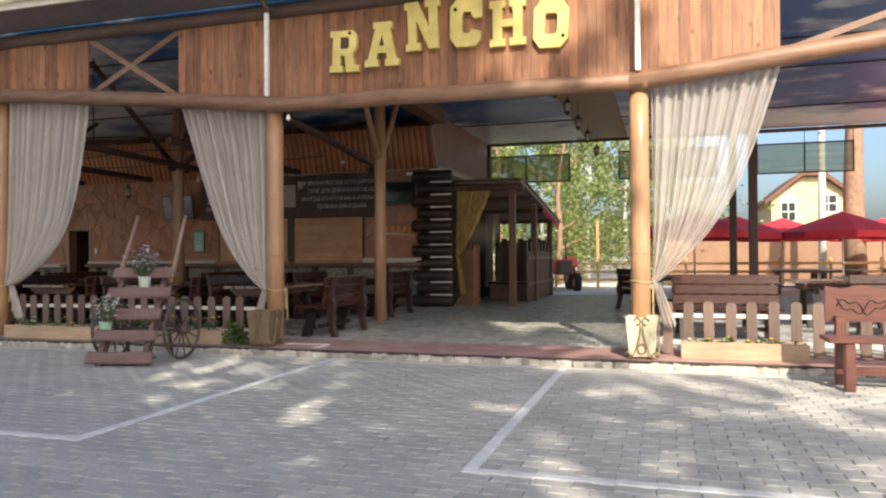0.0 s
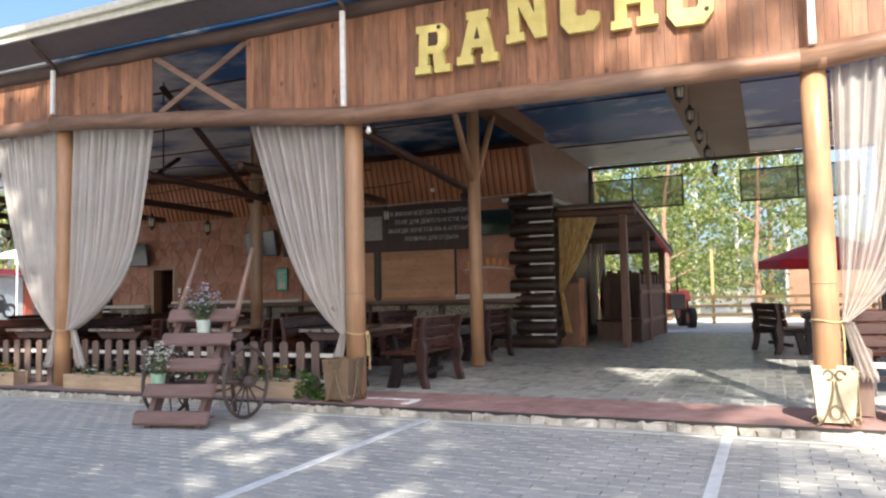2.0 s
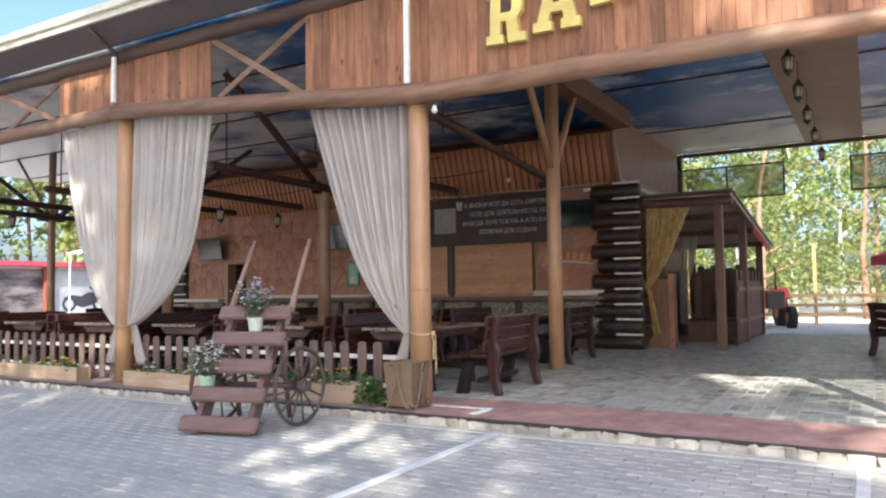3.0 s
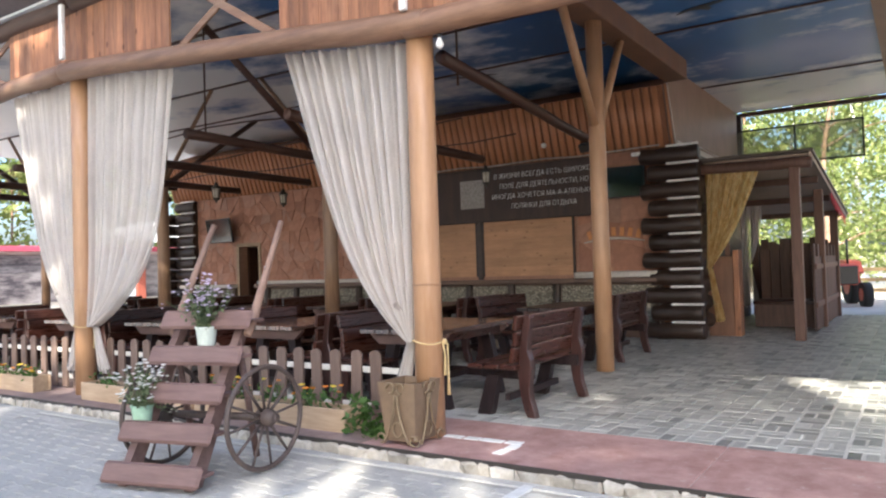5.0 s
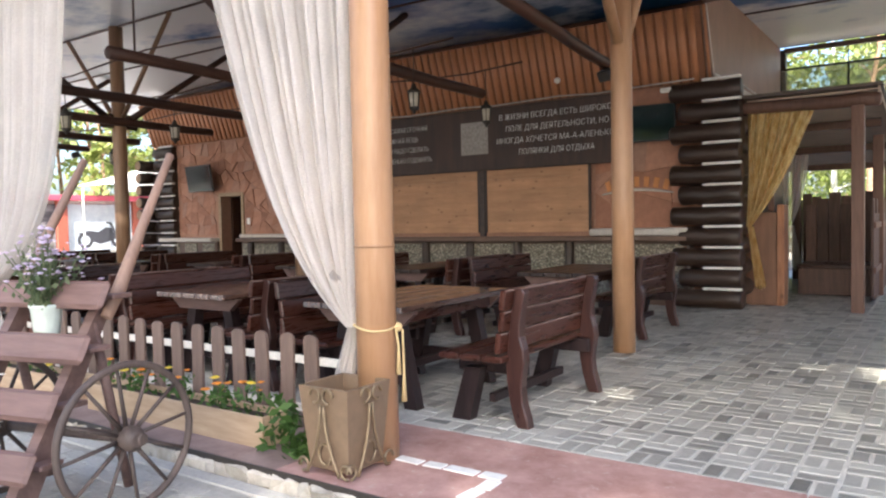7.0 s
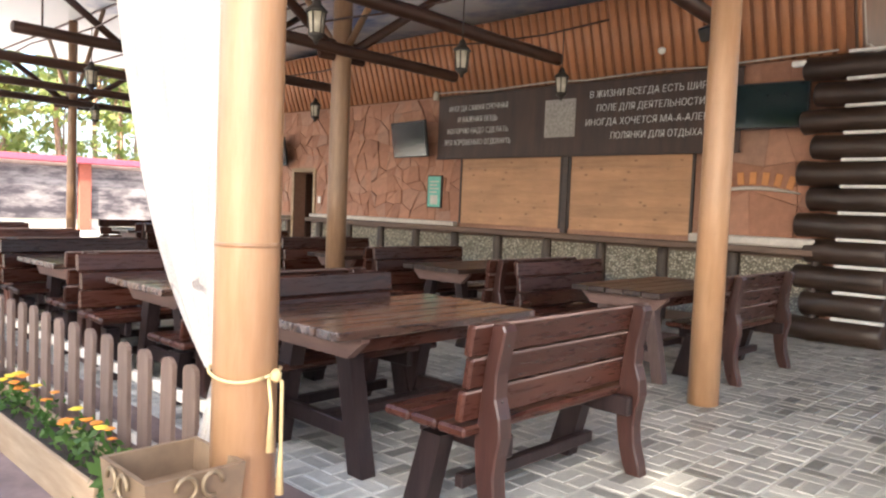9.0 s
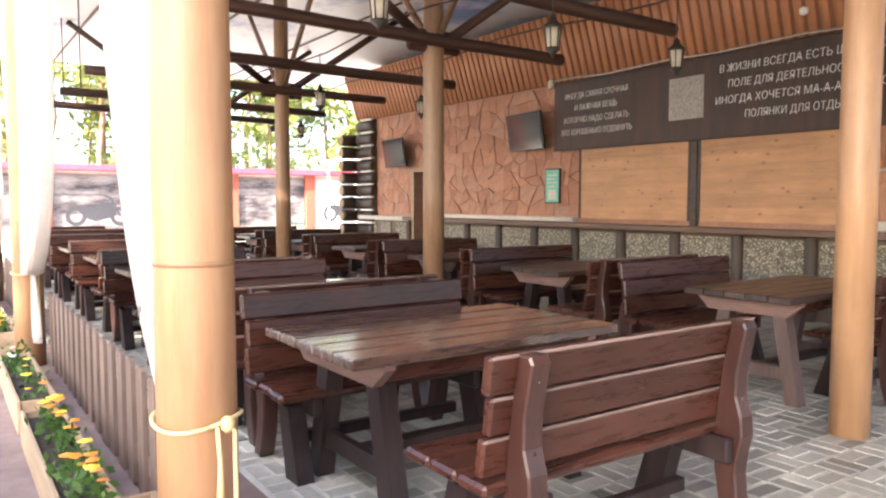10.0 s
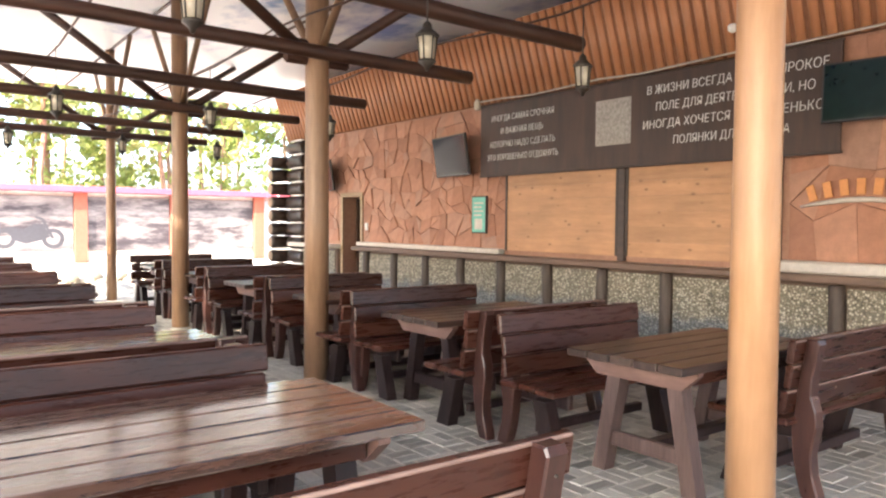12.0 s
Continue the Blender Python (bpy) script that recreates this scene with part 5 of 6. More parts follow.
def letter(ch, x, z, w, h, tilt):
    e = thing("sign_letter", pose(x, F - 0.075, z, 0, tilt, 0), f"thick yellow western letter {ch} on the boarding", "sign letter", "entrance sign")
    bm = bmesh.new()
    T = 0.035

    def ring(outer, inner):
        n = len(outer)
        vo = [[bm.verts.new((a * w, yy, b * h)) for a, b in outer] for yy in (-T, T)]
        vi = [[bm.verts.new((a * w, yy, b * h)) for a, b in inner] for yy in (-T, T)]
        for k in range(n):
            j = (k + 1) % n
            bm.faces.new((vo[0][k], vo[0][j], vi[0][j], vi[0][k]))
            bm.faces.new((vo[1][j], vo[1][k], vi[1][k], vi[1][j]))
            bm.faces.new((vo[0][j], vo[0][k], vo[1][k], vo[1][j]))
            bm.faces.new((vi[0][k], vi[0][j], vi[1][j], vi[1][k]))

    if ch == "O":
        o = [(0.2, 0), (0.8, 0), (1, 0.2), (1, 0.8), (0.8, 1), (0.2, 1), (0, 0.8), (0, 0.2)]
        i = [(0.36, 0.28), (0.64, 0.28), (0.68, 0.34), (0.68, 0.66), (0.64, 0.72), (0.36, 0.72), (0.32, 0.66), (0.32, 0.34)]
        ring(o, i)
    elif ch == "C":
        poly = [(0.95, 0.30), (0.95, 0.14), (0.8, 0), (0.2, 0), (0, 0.18), (0, 0.82), (0.2, 1), (0.72, 1), (0.78, 0.95), (0.98, 1), (0.98, 0.58), (0.72, 0.58), (0.62, 0.72), (0.42, 0.72), (0.36, 0.62), (0.36, 0.36), (0.42, 0.28), (0.60, 0.28), (0.66, 0.36)]
        add_prism(bm, [(a * w, b * h) for a, b in poly], -T, T)
    elif ch == "A":
        add_prism(bm, [(a * w, b * h) for a, b in [(0, 0), (0.40, 0), (0.40, 0.16), (0.34, 0.16), (0.37, 0.30), (0.63, 0.30), (0.66, 0.16), (0.60, 0.16), (0.60, 0), (1, 0), (1, 0.16), (0.92, 0.16), (0.72, 0.85), (0.78, 0.85), (0.78, 1), (0.24, 1), (0.24, 0.85), (0.30, 0.85), (0.09, 0.16), (0, 0.16)]], -T, T)
    else:
        add_prism(bm, [(a * w, b * h) for a, b in slab_letter(ch)], -T, T)
    part("slab", bm, M_SIGN, e)
    eye = {"A": [(0.43, 0.46), (0.57, 0.46), (0.50, 0.70)], "R": [(0.36, 0.56), (0.60, 0.56), (0.64, 0.62), (0.64, 0.78), (0.60, 0.84), (0.36, 0.84)]}.get(ch)
    if eye:
        # flat dark patch on the face paints the shade of the letter's hole
        part("counter", prism([(a * w, b * h) for a, b in eye], -T - 0.004, -T - 0.0005), M_GAP, e, "dark patch painted as the letter's shaded hole")
    if ch in "COR":
        hx = {"C": (0.16, 0.78), "O": (0.86, 0.24), "R": (0.66, 0.93)}[ch]
        part("bullet_hole", tube([(hx[0] * w, -T - 0.004, hx[1] * h), (hx[0] * w, -T - 0.009, hx[1] * h)], 0.024, 10), M_BLACK, e)


for ch, x, z, w, h, t in (("R", -3.71, 3.72, 0.42, 0.54, 2), ("A", -3.21, 3.75, 0.47, 0.57, 1), ("N", -2.64, 3.90, 0.47, 0.62, -2), ("C", -2.06, 3.90, 0.42, 0.60, 1), ("H", -1.55, 3.86, 0.45, 0.56, 0), ("O", -1.02, 3.80, 0.42, 0.58, 3)):
    letter(ch, x + 0.03, z - 0.035, w, h, t)


# ---- lamps, screens, speakers ----
def wall_screen(x, z, w, h, yaw, tilt, label):
    s = thing("television", pose(x, W - 0.22, z, tilt, 0, yaw), label, "television")
    part("screen", box(-w / 2, w / 2, -0.022, -0.018, -h / 2, h / 2), M_SCREEN, s)
    part("casing", box(-w / 2 - 0.02, w / 2 + 0.02, -0.017, 0.03, -h / 2 - 0.02, h / 2 + 0.02, 0.006), M_BLACK, s)
    part("bracket", box(-0.06, 0.06, 0.03, 0.20, -0.06, 0.06, 0.008), M_BLACK, s)


wall_screen(-5.60, 2.78, 0.86, 0.50, 6, -4, "dark flat television on the house wall")
wall_screen(-11.72, 2.60, 1.0, 0.58, -9, 9, "flat television tilted from the stone wall")
wall_screen(-15.95, 2.48, 0.98, 0.56, -6, 9, "flat television beside the doorway")


def lantern(m, drop, label="black hanging coach lantern with frosted glass"):
    l = thing("lantern", m, label, "lantern", "hanging lanterns")
    part("cord", tube([(0, 0, 0), (0, 0, -drop)], 0.006, 5), M_LANT, l)
    z = -drop
    part("cap", lathe([(0.012, z + 0.02), (0.03, z), (0.035, z - 0.03), (0.085, z - 0.075), (0.085, z - 0.09)], 6), M_LANT, l)
    part("glass", lathe([(0.066, z - 0.092), (0.050, z - 0.25)], 6), M_GLOW, l, "frosted glass")
    for k in range(6):
        a = 2 * math.pi * k / 6
        part("bar", tube([(0.070 * math.cos(a), 0.070 * math.sin(a), z - 0.09), (0.053 * math.cos(a), 0.053 * math.sin(a), z - 0.255)], 0.006, 5), M_LANT, l)
    part("base", lathe([(0.012, z - 0.33), (0.022, z - 0.30), (0.062, z - 0.27), (0.062, z - 0.25)], 6), M_LANT, l)
    return l


for bx in (-6.95, -11.4, -15.65):
    for yy in (12.86, 14.5, 16.09):
        lantern(pose(bx, yy, 3.40), 0.43)
for yy in (14.8, 16.4, 18.2, 20.2, 22.6):
    lantern(pose(-1.3, yy, CEIL - 0.047), 0.30)


def speaker(m, label):
    s = thing("loudspeaker", m, label, "loudspeaker")
    part("case", box(-0.09, 0.09, -0.07, 0.07, -0.12, 0.0, 0.012), M_BLACK, s)
    part("grille", box(-0.078, 0.078, -0.076, -0.071, -0.108, -0.012, 0.002), M_LANT, s)


speaker(pose(-5.0, 15.40, 3.03, 25, 0, -20), "small black loudspeaker under the tie beam")
speaker(pose(-17.1, 16.1, 3.02, 20, 0, -20), "small black loudspeaker under the far tie beam")
# bulb under the front beam, camera and lamps on the wall, switch
bulb = thing("light_bulb", pose(-4.28, F - 0.12, 3.2), "bare bulb hanging under the front beam", "bulb")
part("socket", lathe([(0.015, -0.03), (0.018, 0.0)], 10), M_BLACK, bulb)
part("globe", lathe([(0.006, -0.115), (0.026, -0.10), (0.032, -0.08), (0.018, -0.045), (0.014, -0.03)], 12), M_WHITE, bulb)
cam2 = thing("security_camera", pose(-5.25, W - 0.15, 3.22), "small white camera on the house wall", "camera")
part("lens_case", box(-0.10, 0.06, -0.12, -0.04, -0.03, 0.04, 0.015), M_WHITE, cam2)
part("mount", box(-0.02, 0.02, -0.04, 0.16, -0.02, 0.02, 0.004), M_WHITE, cam2)
for lx in (-11.15,):
    w_ = thing("wall_lamp", pose(lx, W - 0.16, 3.36), "small frosted lamp above the banner", "lamp")
    part("shade", lathe([(0.035, -0.12), (0.055, -0.10), (0.05, 0.0), (0.02, 0.04)], 14), M_GLOW, w_)
    part("arm", box(-0.015, 0.015, 0.0, 0.17, 0.0, 0.03, 0.004), M_LANT, w_)
sen = thing("wall_sensor", pose(-6.98, 18.32, 3.60), "small white round sensor on the ribbed roof", "sensor")
part("housing", lathe([(0.02, -0.07), (0.045, -0.05), (0.05, 0.0), (0.02, 0.02)], 12), M_WHITE, sen)
part("stem", tube([(0, 0, 0.0), (0, 0.10, 0.03)], 0.012, 6), M_WHITE, sen)
po = thing("poster", pose(-11.20, W - 0.06, 1.70), "turquoise framed notice on the stone wall", "poster")
part("frame", box(-0.17, 0.17, -0.012, 0.02, -0.28, 0.28, 0.004), M_DLOG, po)
part("sheet", box(-0.15, 0.15, -0.016, -0.0125, -0.26, 0.26), M_GREEN, po)
for i in range(4):
    part("print_bar", box(-0.11, 0.11 - 0.04 * (i % 2), -0.0185, -0.0165, 0.16 - i * 0.06, 0.185 - i * 0.06), M_PALE, po)
part("print_block", box(-0.09, 0.09, -0.0185, -0.0165, -0.22, -0.06), M_PALE, po)
sw = solo("light_switch", box(-14.58, -14.49, W - 0.05, W - 0.02, 1.42, 1.56, 0.006), M_WHITE, "white switch plate beside the doorway", "switch")
cab = solo("wall_cable", tube([(-11.2, W - 0.14, 3.36)] + [(-11.2 + 0.6 * i, W - 0.14, 3.335 + 0.018 * math.sin(i * 2.1)) for i in range(1, 11)] + [(-4.9, W - 0.12, 3.36)], 0.012, 6), M_PALE, "loose pale cable above the banner", "cable")

# doorway leaf, open inwards
dr = thing("door_1", pose(-15.5, W + 0.3, D), "open dark brown door leaf in the stone wall", "door")
tagged(dr, kind="structure")
part("leaf", box(0.0, 0.04, 0.0, 0.76, 0.02, 1.94, 0.004), M_BEAM, dr)
part("door_handle", tube([(0.05, 0.68, 0.95), (0.09, 0.68, 0.95), (0.09, 0.58, 0.95)], 0.01, 8), M_IRON, dr)
for a, b, z0, z1 in ((-15.54, -15.46, D, 2.06), (-14.78, -14.70, D, 2.06), (-15.54, -14.70, 2.06, 2.14)):
    solo("trim", box(a, b, W - 0.035, W - 0.003, z0, z1, 0.004), M_TROUGH, "wooden doorway frame", "trim", "structure")

# ---- porch at the side of the house ----
def porch_z(y):
    """Height of the porch roof's underside, which falls towards the yard."""
    return 3.0 - (y - 18.6) * 0.118


for px, py in ((-2.88, 18.68), (-2.82, 21.2), (-2.82, 23.9), (-4.42, 23.9)):
    p = thing("porch_post", pose(px, py, D), "square brown porch post", "post", "porch posts")
    part("shaft", box(-0.075, 0.075, -0.075, 0.075, 0, (2.74 if py < 19 else porch_z(py) - 0.13) - D + 0.06, 0.008), M_PORCH, p)
solo("porch_beam", log_bm((-4.55, 18.66, 2.90), (-2.62, 18.66, 2.86), 0.085, 501), M_PORCH, "brown round beam of the porch", "beam", "structure", smooth=True)
for py in (20.3, 22.1, 23.9):
    solo("porch_beam", box(-4.56, -2.72, py - 0.04, py + 0.04, porch_z(py) - 0.13, porch_z(py) - 0.015, 0.006), M_PORCH, "brown cross beam of the porch", "beam", "structure")
solo("porch_ceiling", prism([(18.72, porch_z(18.72)), (24.7, porch_z(24.7)), (24.7, porch_z(24.7) + 0.02), (18.72, porch_z(18.72) + 0.02)], -4.56, -2.66, "x"), M_PORCHC, "pale boarded underside of the porch roof", "ceiling", "structure")
solo("porch_roof", prism([(18.6, porch_z(18.6) + 0.025), (24.8, porch_z(24.8) + 0.025), (24.8, porch_z(24.8) + 0.07), (18.6, porch_z(18.6) + 0.07)], -4.57, -2.60, "x"), M_ROOF, "dark sloping porch roof", "roof", "structure")
solo("porch_fascia", prism([(18.62, porch_z(18.62) - 0.06), (24.75, porch_z(24.75) - 0.06), (24.75, porch_z(24.75) + 0.02), (18.62, porch_z(18.62) + 0.02)], -2.655, -2.63, "x"), M_PORCHC, "pale side board of the porch roof", "trim", "structure")
curtain(-4.30, -3.40, 2.83, 2.83, 1.24, 77, M_BAMBOO, 18.70, "bamboo_curtain", "tied ochre curtain with a bamboo print", 0.86, (0.85, 4), 0.09, 8, 0.10)
curtain(-4.45, -3.95, 2.45, 2.45, 1.2, 78, M_FABRIC, 22.2, "porch_curtain", "pale curtain hanging at the rear of the porch", 0.8, (0.3, 2), 0.22, 5, 0.0)
bar = thing("bar_counter", pose(-3.3, 21.9, D), "dark plank bar counter under the porch", "counter")
for i in range(20):
    part("plank", box(0.46, 0.50, -1.85 + i * 0.19, -1.668 + i * 0.19, 0.02, 1.30 + 0.22 * ((i * 7) % 3 == 0), 0.005), M_PORCHP, bar)
for i in range(6):
    part("plank", box(-0.60 + i * 0.175, -0.432 + i * 0.175, -0.44, -0.40, 0.02, 1.46 + 0.10 * (i % 3), 0.005), M_PORCHP, bar)
for z in (0.42, 1.08):
    part("rail", box(0.502, 0.53, -1.86, 1.95, z, z + 0.09, 0.005), M_PORCH, bar)
part("counter_top", box(-0.5, 0.455, -0.38, 1.9, 1.10, 1.15, 0.01), M_FURN, bar)
part("ledge", box(-0.62, 0.44, -1.25, -0.45, 0.44, 0.50, 0.01), M_FURN, bar, "dark low ledge")
part("ledge_front", box(-0.60, 0.42, -1.22, -1.18, 0.02, 0.435, 0.006), M_PORCHP, bar)
rf = thing("porch_fence", pose(-4.5, 24.05, 0.0), "dark plank fence closing the rear of the porch", "fence")
for i in range(10):
    part("plank", box(i * 0.172, i * 0.172 + 0.166, -0.02, 0.02, 0.02, 1.68 + 0.06 * ((i * 5) % 3), 0.005), M_PORCHP, rf)
pw = thing("porch_door", pose(-4.05, 19.1, D), "red-brown porch side panel and frame", "panel")
part("panel", box(-0.30, 0.12, -0.03, 0.03, 0.0, 1.35, 0.006), M_GABLE, pw)
part("side_frame", box(0.125, 0.22, -0.05, 0.25, 0.0, 1.45, 0.006), M_PLANK, pw)
part("upper_frame", box(0.0, 0.08, -0.03, 0.05, 1.36, 2.7, 0.006), M_PORCH, pw)

# red pennants along the low side of the porch roof
for k in range(13):
    y = 21.7 + 0.235 * k
    solo("pennant", prism([(y - 0.10, porch_z(y) - 0.062), (y + 0.10, porch_z(y) - 0.062), (y, porch_z(y) - 0.27)], -2.652, -2.646, "x"), M_REDC, "small red cloth pennant under the porch roof", "pennant", group="porch pennants")
solo("wall_cable", tube([(-4.64, 18.10, 4.30), (-4.63, 18.30, 3.75), (-4.64, 18.50, 3.38), (-4.60, 20.0, 3.46), (-4.60, 21.8, 3.43), (-4.60, 23.5, 3.47)], 0.010, 6), M_PALE, "loose pale cable along the gable edge", "cable")

# tinted panels at the rear roof edge
def roof_panel(x0, x1, y, z0, z1):
    p = thing("hanging_panel", pose(x0, y, z0), "dark-framed tinted panel under the rear roof edge", "panel", "rear panels")
    L, H = x1 - x0, z1 - z0
    for a, b in ((0, 0.04), (L / 2 - 0.02, L / 2 + 0.02), (L - 0.04, L)):
        part("upright", box(a, b, -0.02, 0.02, 0, H, 0.003), M_BLACK, p)
    for a in (0.02, L / 2, L - 0.02):
        part("hanger", box(a - 0.008, a + 0.008, -0.008, 0.008, H, 4.575 - z0), M_BLACK, p)
    for a in (0, H - 0.04):
        part("rail", box(0.041, L - 0.041, -0.018, 0.018, a, a + 0.04, 0.003), M_BLACK, p)
    for a, b in ((0.042, L / 2 - 0.022), (L / 2 + 0.022, L - 0.042)):
        q = part("pane", box(a, b, -0.003, 0.003, 0.042, H - 0.042), M_TINT, p)
        q.visible_shadow = False


for a, b in ((-4.8, -2.16), (-0.78, 1.9), (2.9, 5.3)):
    roof_panel(a, b, 23.7, 3.45, 4.28)
rp = thing("steel_post", pose(2.25, 23.7, 0.0), "thin dark steel post at the rear of the terrace", "post")
part("shaft", box(-0.045, 0.045, -0.045, 0.045, 0, 3.4, 0.006), M_LANT, rp)
solo("rear_beam", box(-4.6, 9, 23.62, 23.74, 4.58, 4.67, 0.01), M_BEAM, "dark beam at the rear roof edge", "beam", "structure")

# ---- carved bench at the front ----
cb = thing("carved_bench", pose(2.62, 9.62, 0.0), "red-brown bench with a carved wavy backrest", "bench")
wave = [(-0.62, 0.60), (0.62, 0.60), (0.64, 0.92), (0.5, 0.96), (0.36, 0.91), (0.2, 0.945), (0.05, 0.98), (-0.12, 0.92), (-0.3, 0.955), (-0.46, 0.92), (-0.62, 0.945)]
part("backrest", prism(wave, 0.30, 0.345), M_CARVED, cb, "carved backrest")
for ph in (0.0, 2.1):
    part("carving", tube([(-0.52 + k * 0.026, 0.296, 0.75 + 0.06 * math.sin(k * 0.42 + ph) + 0.03 * math.sin(k * 1.1 + ph)) for k in range(41)], 0.006, 5), M_LEG, cb)
for i in range(3):
    part("seat_board", box(-0.68, 0.68, -0.18 + i * 0.15, -0.04 + i * 0.15, 0.44, 0.48, 0.008), M_CARVED, cb)
for s in (-1, 1):
    for y in (-0.12, 0.26):
        part("leg", box(s * 0.5 - 0.045, s * 0.5 + 0.045, y - 0.045, y + 0.045, 0.0, 0.44 if y < 0 else 0.66, 0.01), M_CARVED, cb)
part("stretcher", box(-0.5, 0.5, 0.05, 0.1, 0.12, 0.2, 0.006), M_CARVED, cb)


# ---- surroundings ----
def yard_fence(x0, x1, y):
    f = thing("yard_fence", pose(x0, y, 0.0), "yellow pine rail fence at the end of the yard", "fence")
    n = int((x1 - x0) / 1.6)
    for i in range(n + 1):
        part("post", box(i * 1.6 - 0.05, i * 1.6 + 0.05, -0.05, 0.05, 0, 1.15 if i != 5 else 2.6, 0.01), M_YFENCE, f)
    for z in (0.35, 0.65, 0.95):
        part("rail", box(0, x1 - x0, -0.075, -0.052, z - 0.05, z + 0.05, 0.006), M_YFENCE, f)


yard_fence(-10.0, 9.0, 30.5)


def tree(x, y, h, trunk_r, crown, bark, leafm, seed, base=0.35, spread=0.28, n=2600, size=0.24, name="tree", label="broad-leaved tree with a loose green crown"):
    t = thing(name, pose(x, y, -0.05), label, "tree", "trees round the yard")
    r = random.Random(seed)
    pts = [Vector((0, 0, 0))]
    for k in range(1, 8):
        pts.append(Vector((r.gauss(0, 0.02 * h) * k / 8, r.gauss(0, 0.02 * h) * k / 8, h * k / 8)))
    part("trunk", tube(pts, [trunk_r * (1 - 0.11 * k) for k in range(8)], 10), bark, t)
    limbs, centres = bmesh.new(), []
    for k in range(crown):
        u = base + (0.97 - base) * (k + r.random()) / crown
        i = min(int(u * 7), 6)
        p = pts[i].lerp(pts[i + 1], u * 7 - i)
        a = r.uniform(0, 6.28)
        reach = h * spread * (1.15 - 0.75 * (u - base) / (1 - base)) * r.uniform(0.6, 1.15)
        q = p + Vector((math.cos(a) * reach, math.sin(a) * reach, r.uniform(0.02, 0.10) * h))
        add_tube(limbs, [p, p.lerp(q, 0.5) + Vector((0, 0, 0.015 * h)), q], [trunk_r * 0.3, trunk_r * 0.2, trunk_r * 0.07], 5, False)
        centres += [(q, reach * 0.42), (p.lerp(q, 0.6), reach * 0.35)]
    part("bough", limbs, bark, t)
    cs = np.array([(*c, s) for c, s in centres])
    g = np.random.RandomState(seed)
    pick = g.randint(0, len(cs), n)
    c = cs[pick, :3] + g.normal(0, 1, (n, 3)) * cs[pick, 3:4] * np.array([0.62, 0.62, 0.42])
    d1 = g.normal(0, 1, (n, 3))
    d1 /= np.linalg.norm(d1, axis=1, keepdims=True)
    d2 = np.cross(d1, g.normal(0, 1, (n, 3)))
    d2 /= np.linalg.norm(d2, axis=1, keepdims=True)
    s = size * g.uniform(0.5, 1.2, (n, 1))
    v = np.stack([c - d1 * s, c + d2 * s * 0.5, c + d1 * s, c - d2 * s * 0.5], 1).reshape(-1, 3)
    me = bpy.data.meshes.new("crown")
    me.from_pydata(v.tolist(), [], np.arange(4 * n).reshape(-1, 4).tolist())
    me.materials.append(leafm)
    ob = new("crown", me)
    ob.parent = t
    return t


rnd = random.Random(900)
# birches and pines beyond the yard fence
for i in range(15):
    x = -14 + i * 1.02 + rnd.uniform(-0.7, 0.7)
    y = 33.5 + rnd.uniform(0, 9)
    birch = i % 3 != 1
    tree(x, y, rnd.uniform(9, 13), 0.13, 16, M_BIRCH if birch else M_BARK, M_CROWN if birch else M_PINE, 910 + i, 0.06, 0.24, 2700, 0.125, label="birch with a loose yellow-green crown" if birch else "pine with a ragged green crown")
far = random.Random(905)
for i in range(5):
    tree(-17 + i * 4.1 + far.uniform(-0.7, 0.7), 44 + far.uniform(0, 7), far.uniform(10, 15), 0.16, 16, M_BARK, M_PINE, 1200 + i, 0.05, 0.22, 2600, 0.22, label="dense tree in the wood beyond the yard")
# pine wood to the west
for i in range(26):
    x = -40 - rnd.uniform(0, 12)
    y = 2 + i * 1.6 + rnd.uniform(-0.6, 0.6)
    tree(x, y, rnd.uniform(13, 18), 0.17, 14, M_BARK, M_PINE, 960 + i, 0.42, 0.15, 560, 0.34, label="tall pine with a bare lower trunk")
for i in range(17):
    tree(-41 - rnd.uniform(0, 5), 3 + i * 2.3 + rnd.uniform(-0.8, 0.8), rnd.uniform(7, 12), 0.10, 14, M_BARK, M_CROWN, 1000 + i, 0.16, 0.26, 600, 0.26, label="young broad-leaved tree behind the garages")
tree(6.9, 31.0, 16, 0.42, 12, M_BARK, M_PINE, 1090, 0.6, 0.16, 2400, 0.2, label="thick pine trunk behind the red parasols")
# trees behind the walker, which dapple the yard
for x, y, h, n, sp, lo in ((-1.8, -6.0, 20, 5600, 0.17, 0.36), (-6.2, -6.5, 21, 3000, 0.19, 0.36), (-11.0, -5.5, 20, 2000, 0.19, 0.36), (-16.0, -6.0, 20, 900, 0.19, 0.36), (5.8, -9.0, 21, 550, 0.13, 0.36),
                           (2.9, -7.5, 22, 6200, 0.145, 0.50), (0.5, -9.5, 24, 8600, 0.12, 0.36), (5.6, -12.0, 25, 900, 0.13, 0.58), (-4.0, -13, 22, 1300, 0.18, 0.36), (-9, -13, 22, 800, 0.18, 0.36)):
    tree(x, y, h, 0.22, 22, M_BARK, M_CROWN, int(1100 + x * 7), lo, sp, n, 0.30)

# low building with printed panels to the west
lb = thing("low_building", pose(-32, 19, 0), "low garage row with a crimson edge and photo panels", "building")
part("wall", box(-6, -0.1, -17, 16, -0.1, 2.55), M_CONC, lb)
part("roof", box(-6.3, 0.45, -17.3, 16.3, 2.56, 2.78, 0.02), M_REDWALL, lb, "crimson roof edge")
for i in range(9):
    y = -15.75 + i * 3.4
    part("pillar", box(-0.099, 0.12, y - 0.22, y + 0.22, 0, 2.55, 0.01), M_RUST, lb)


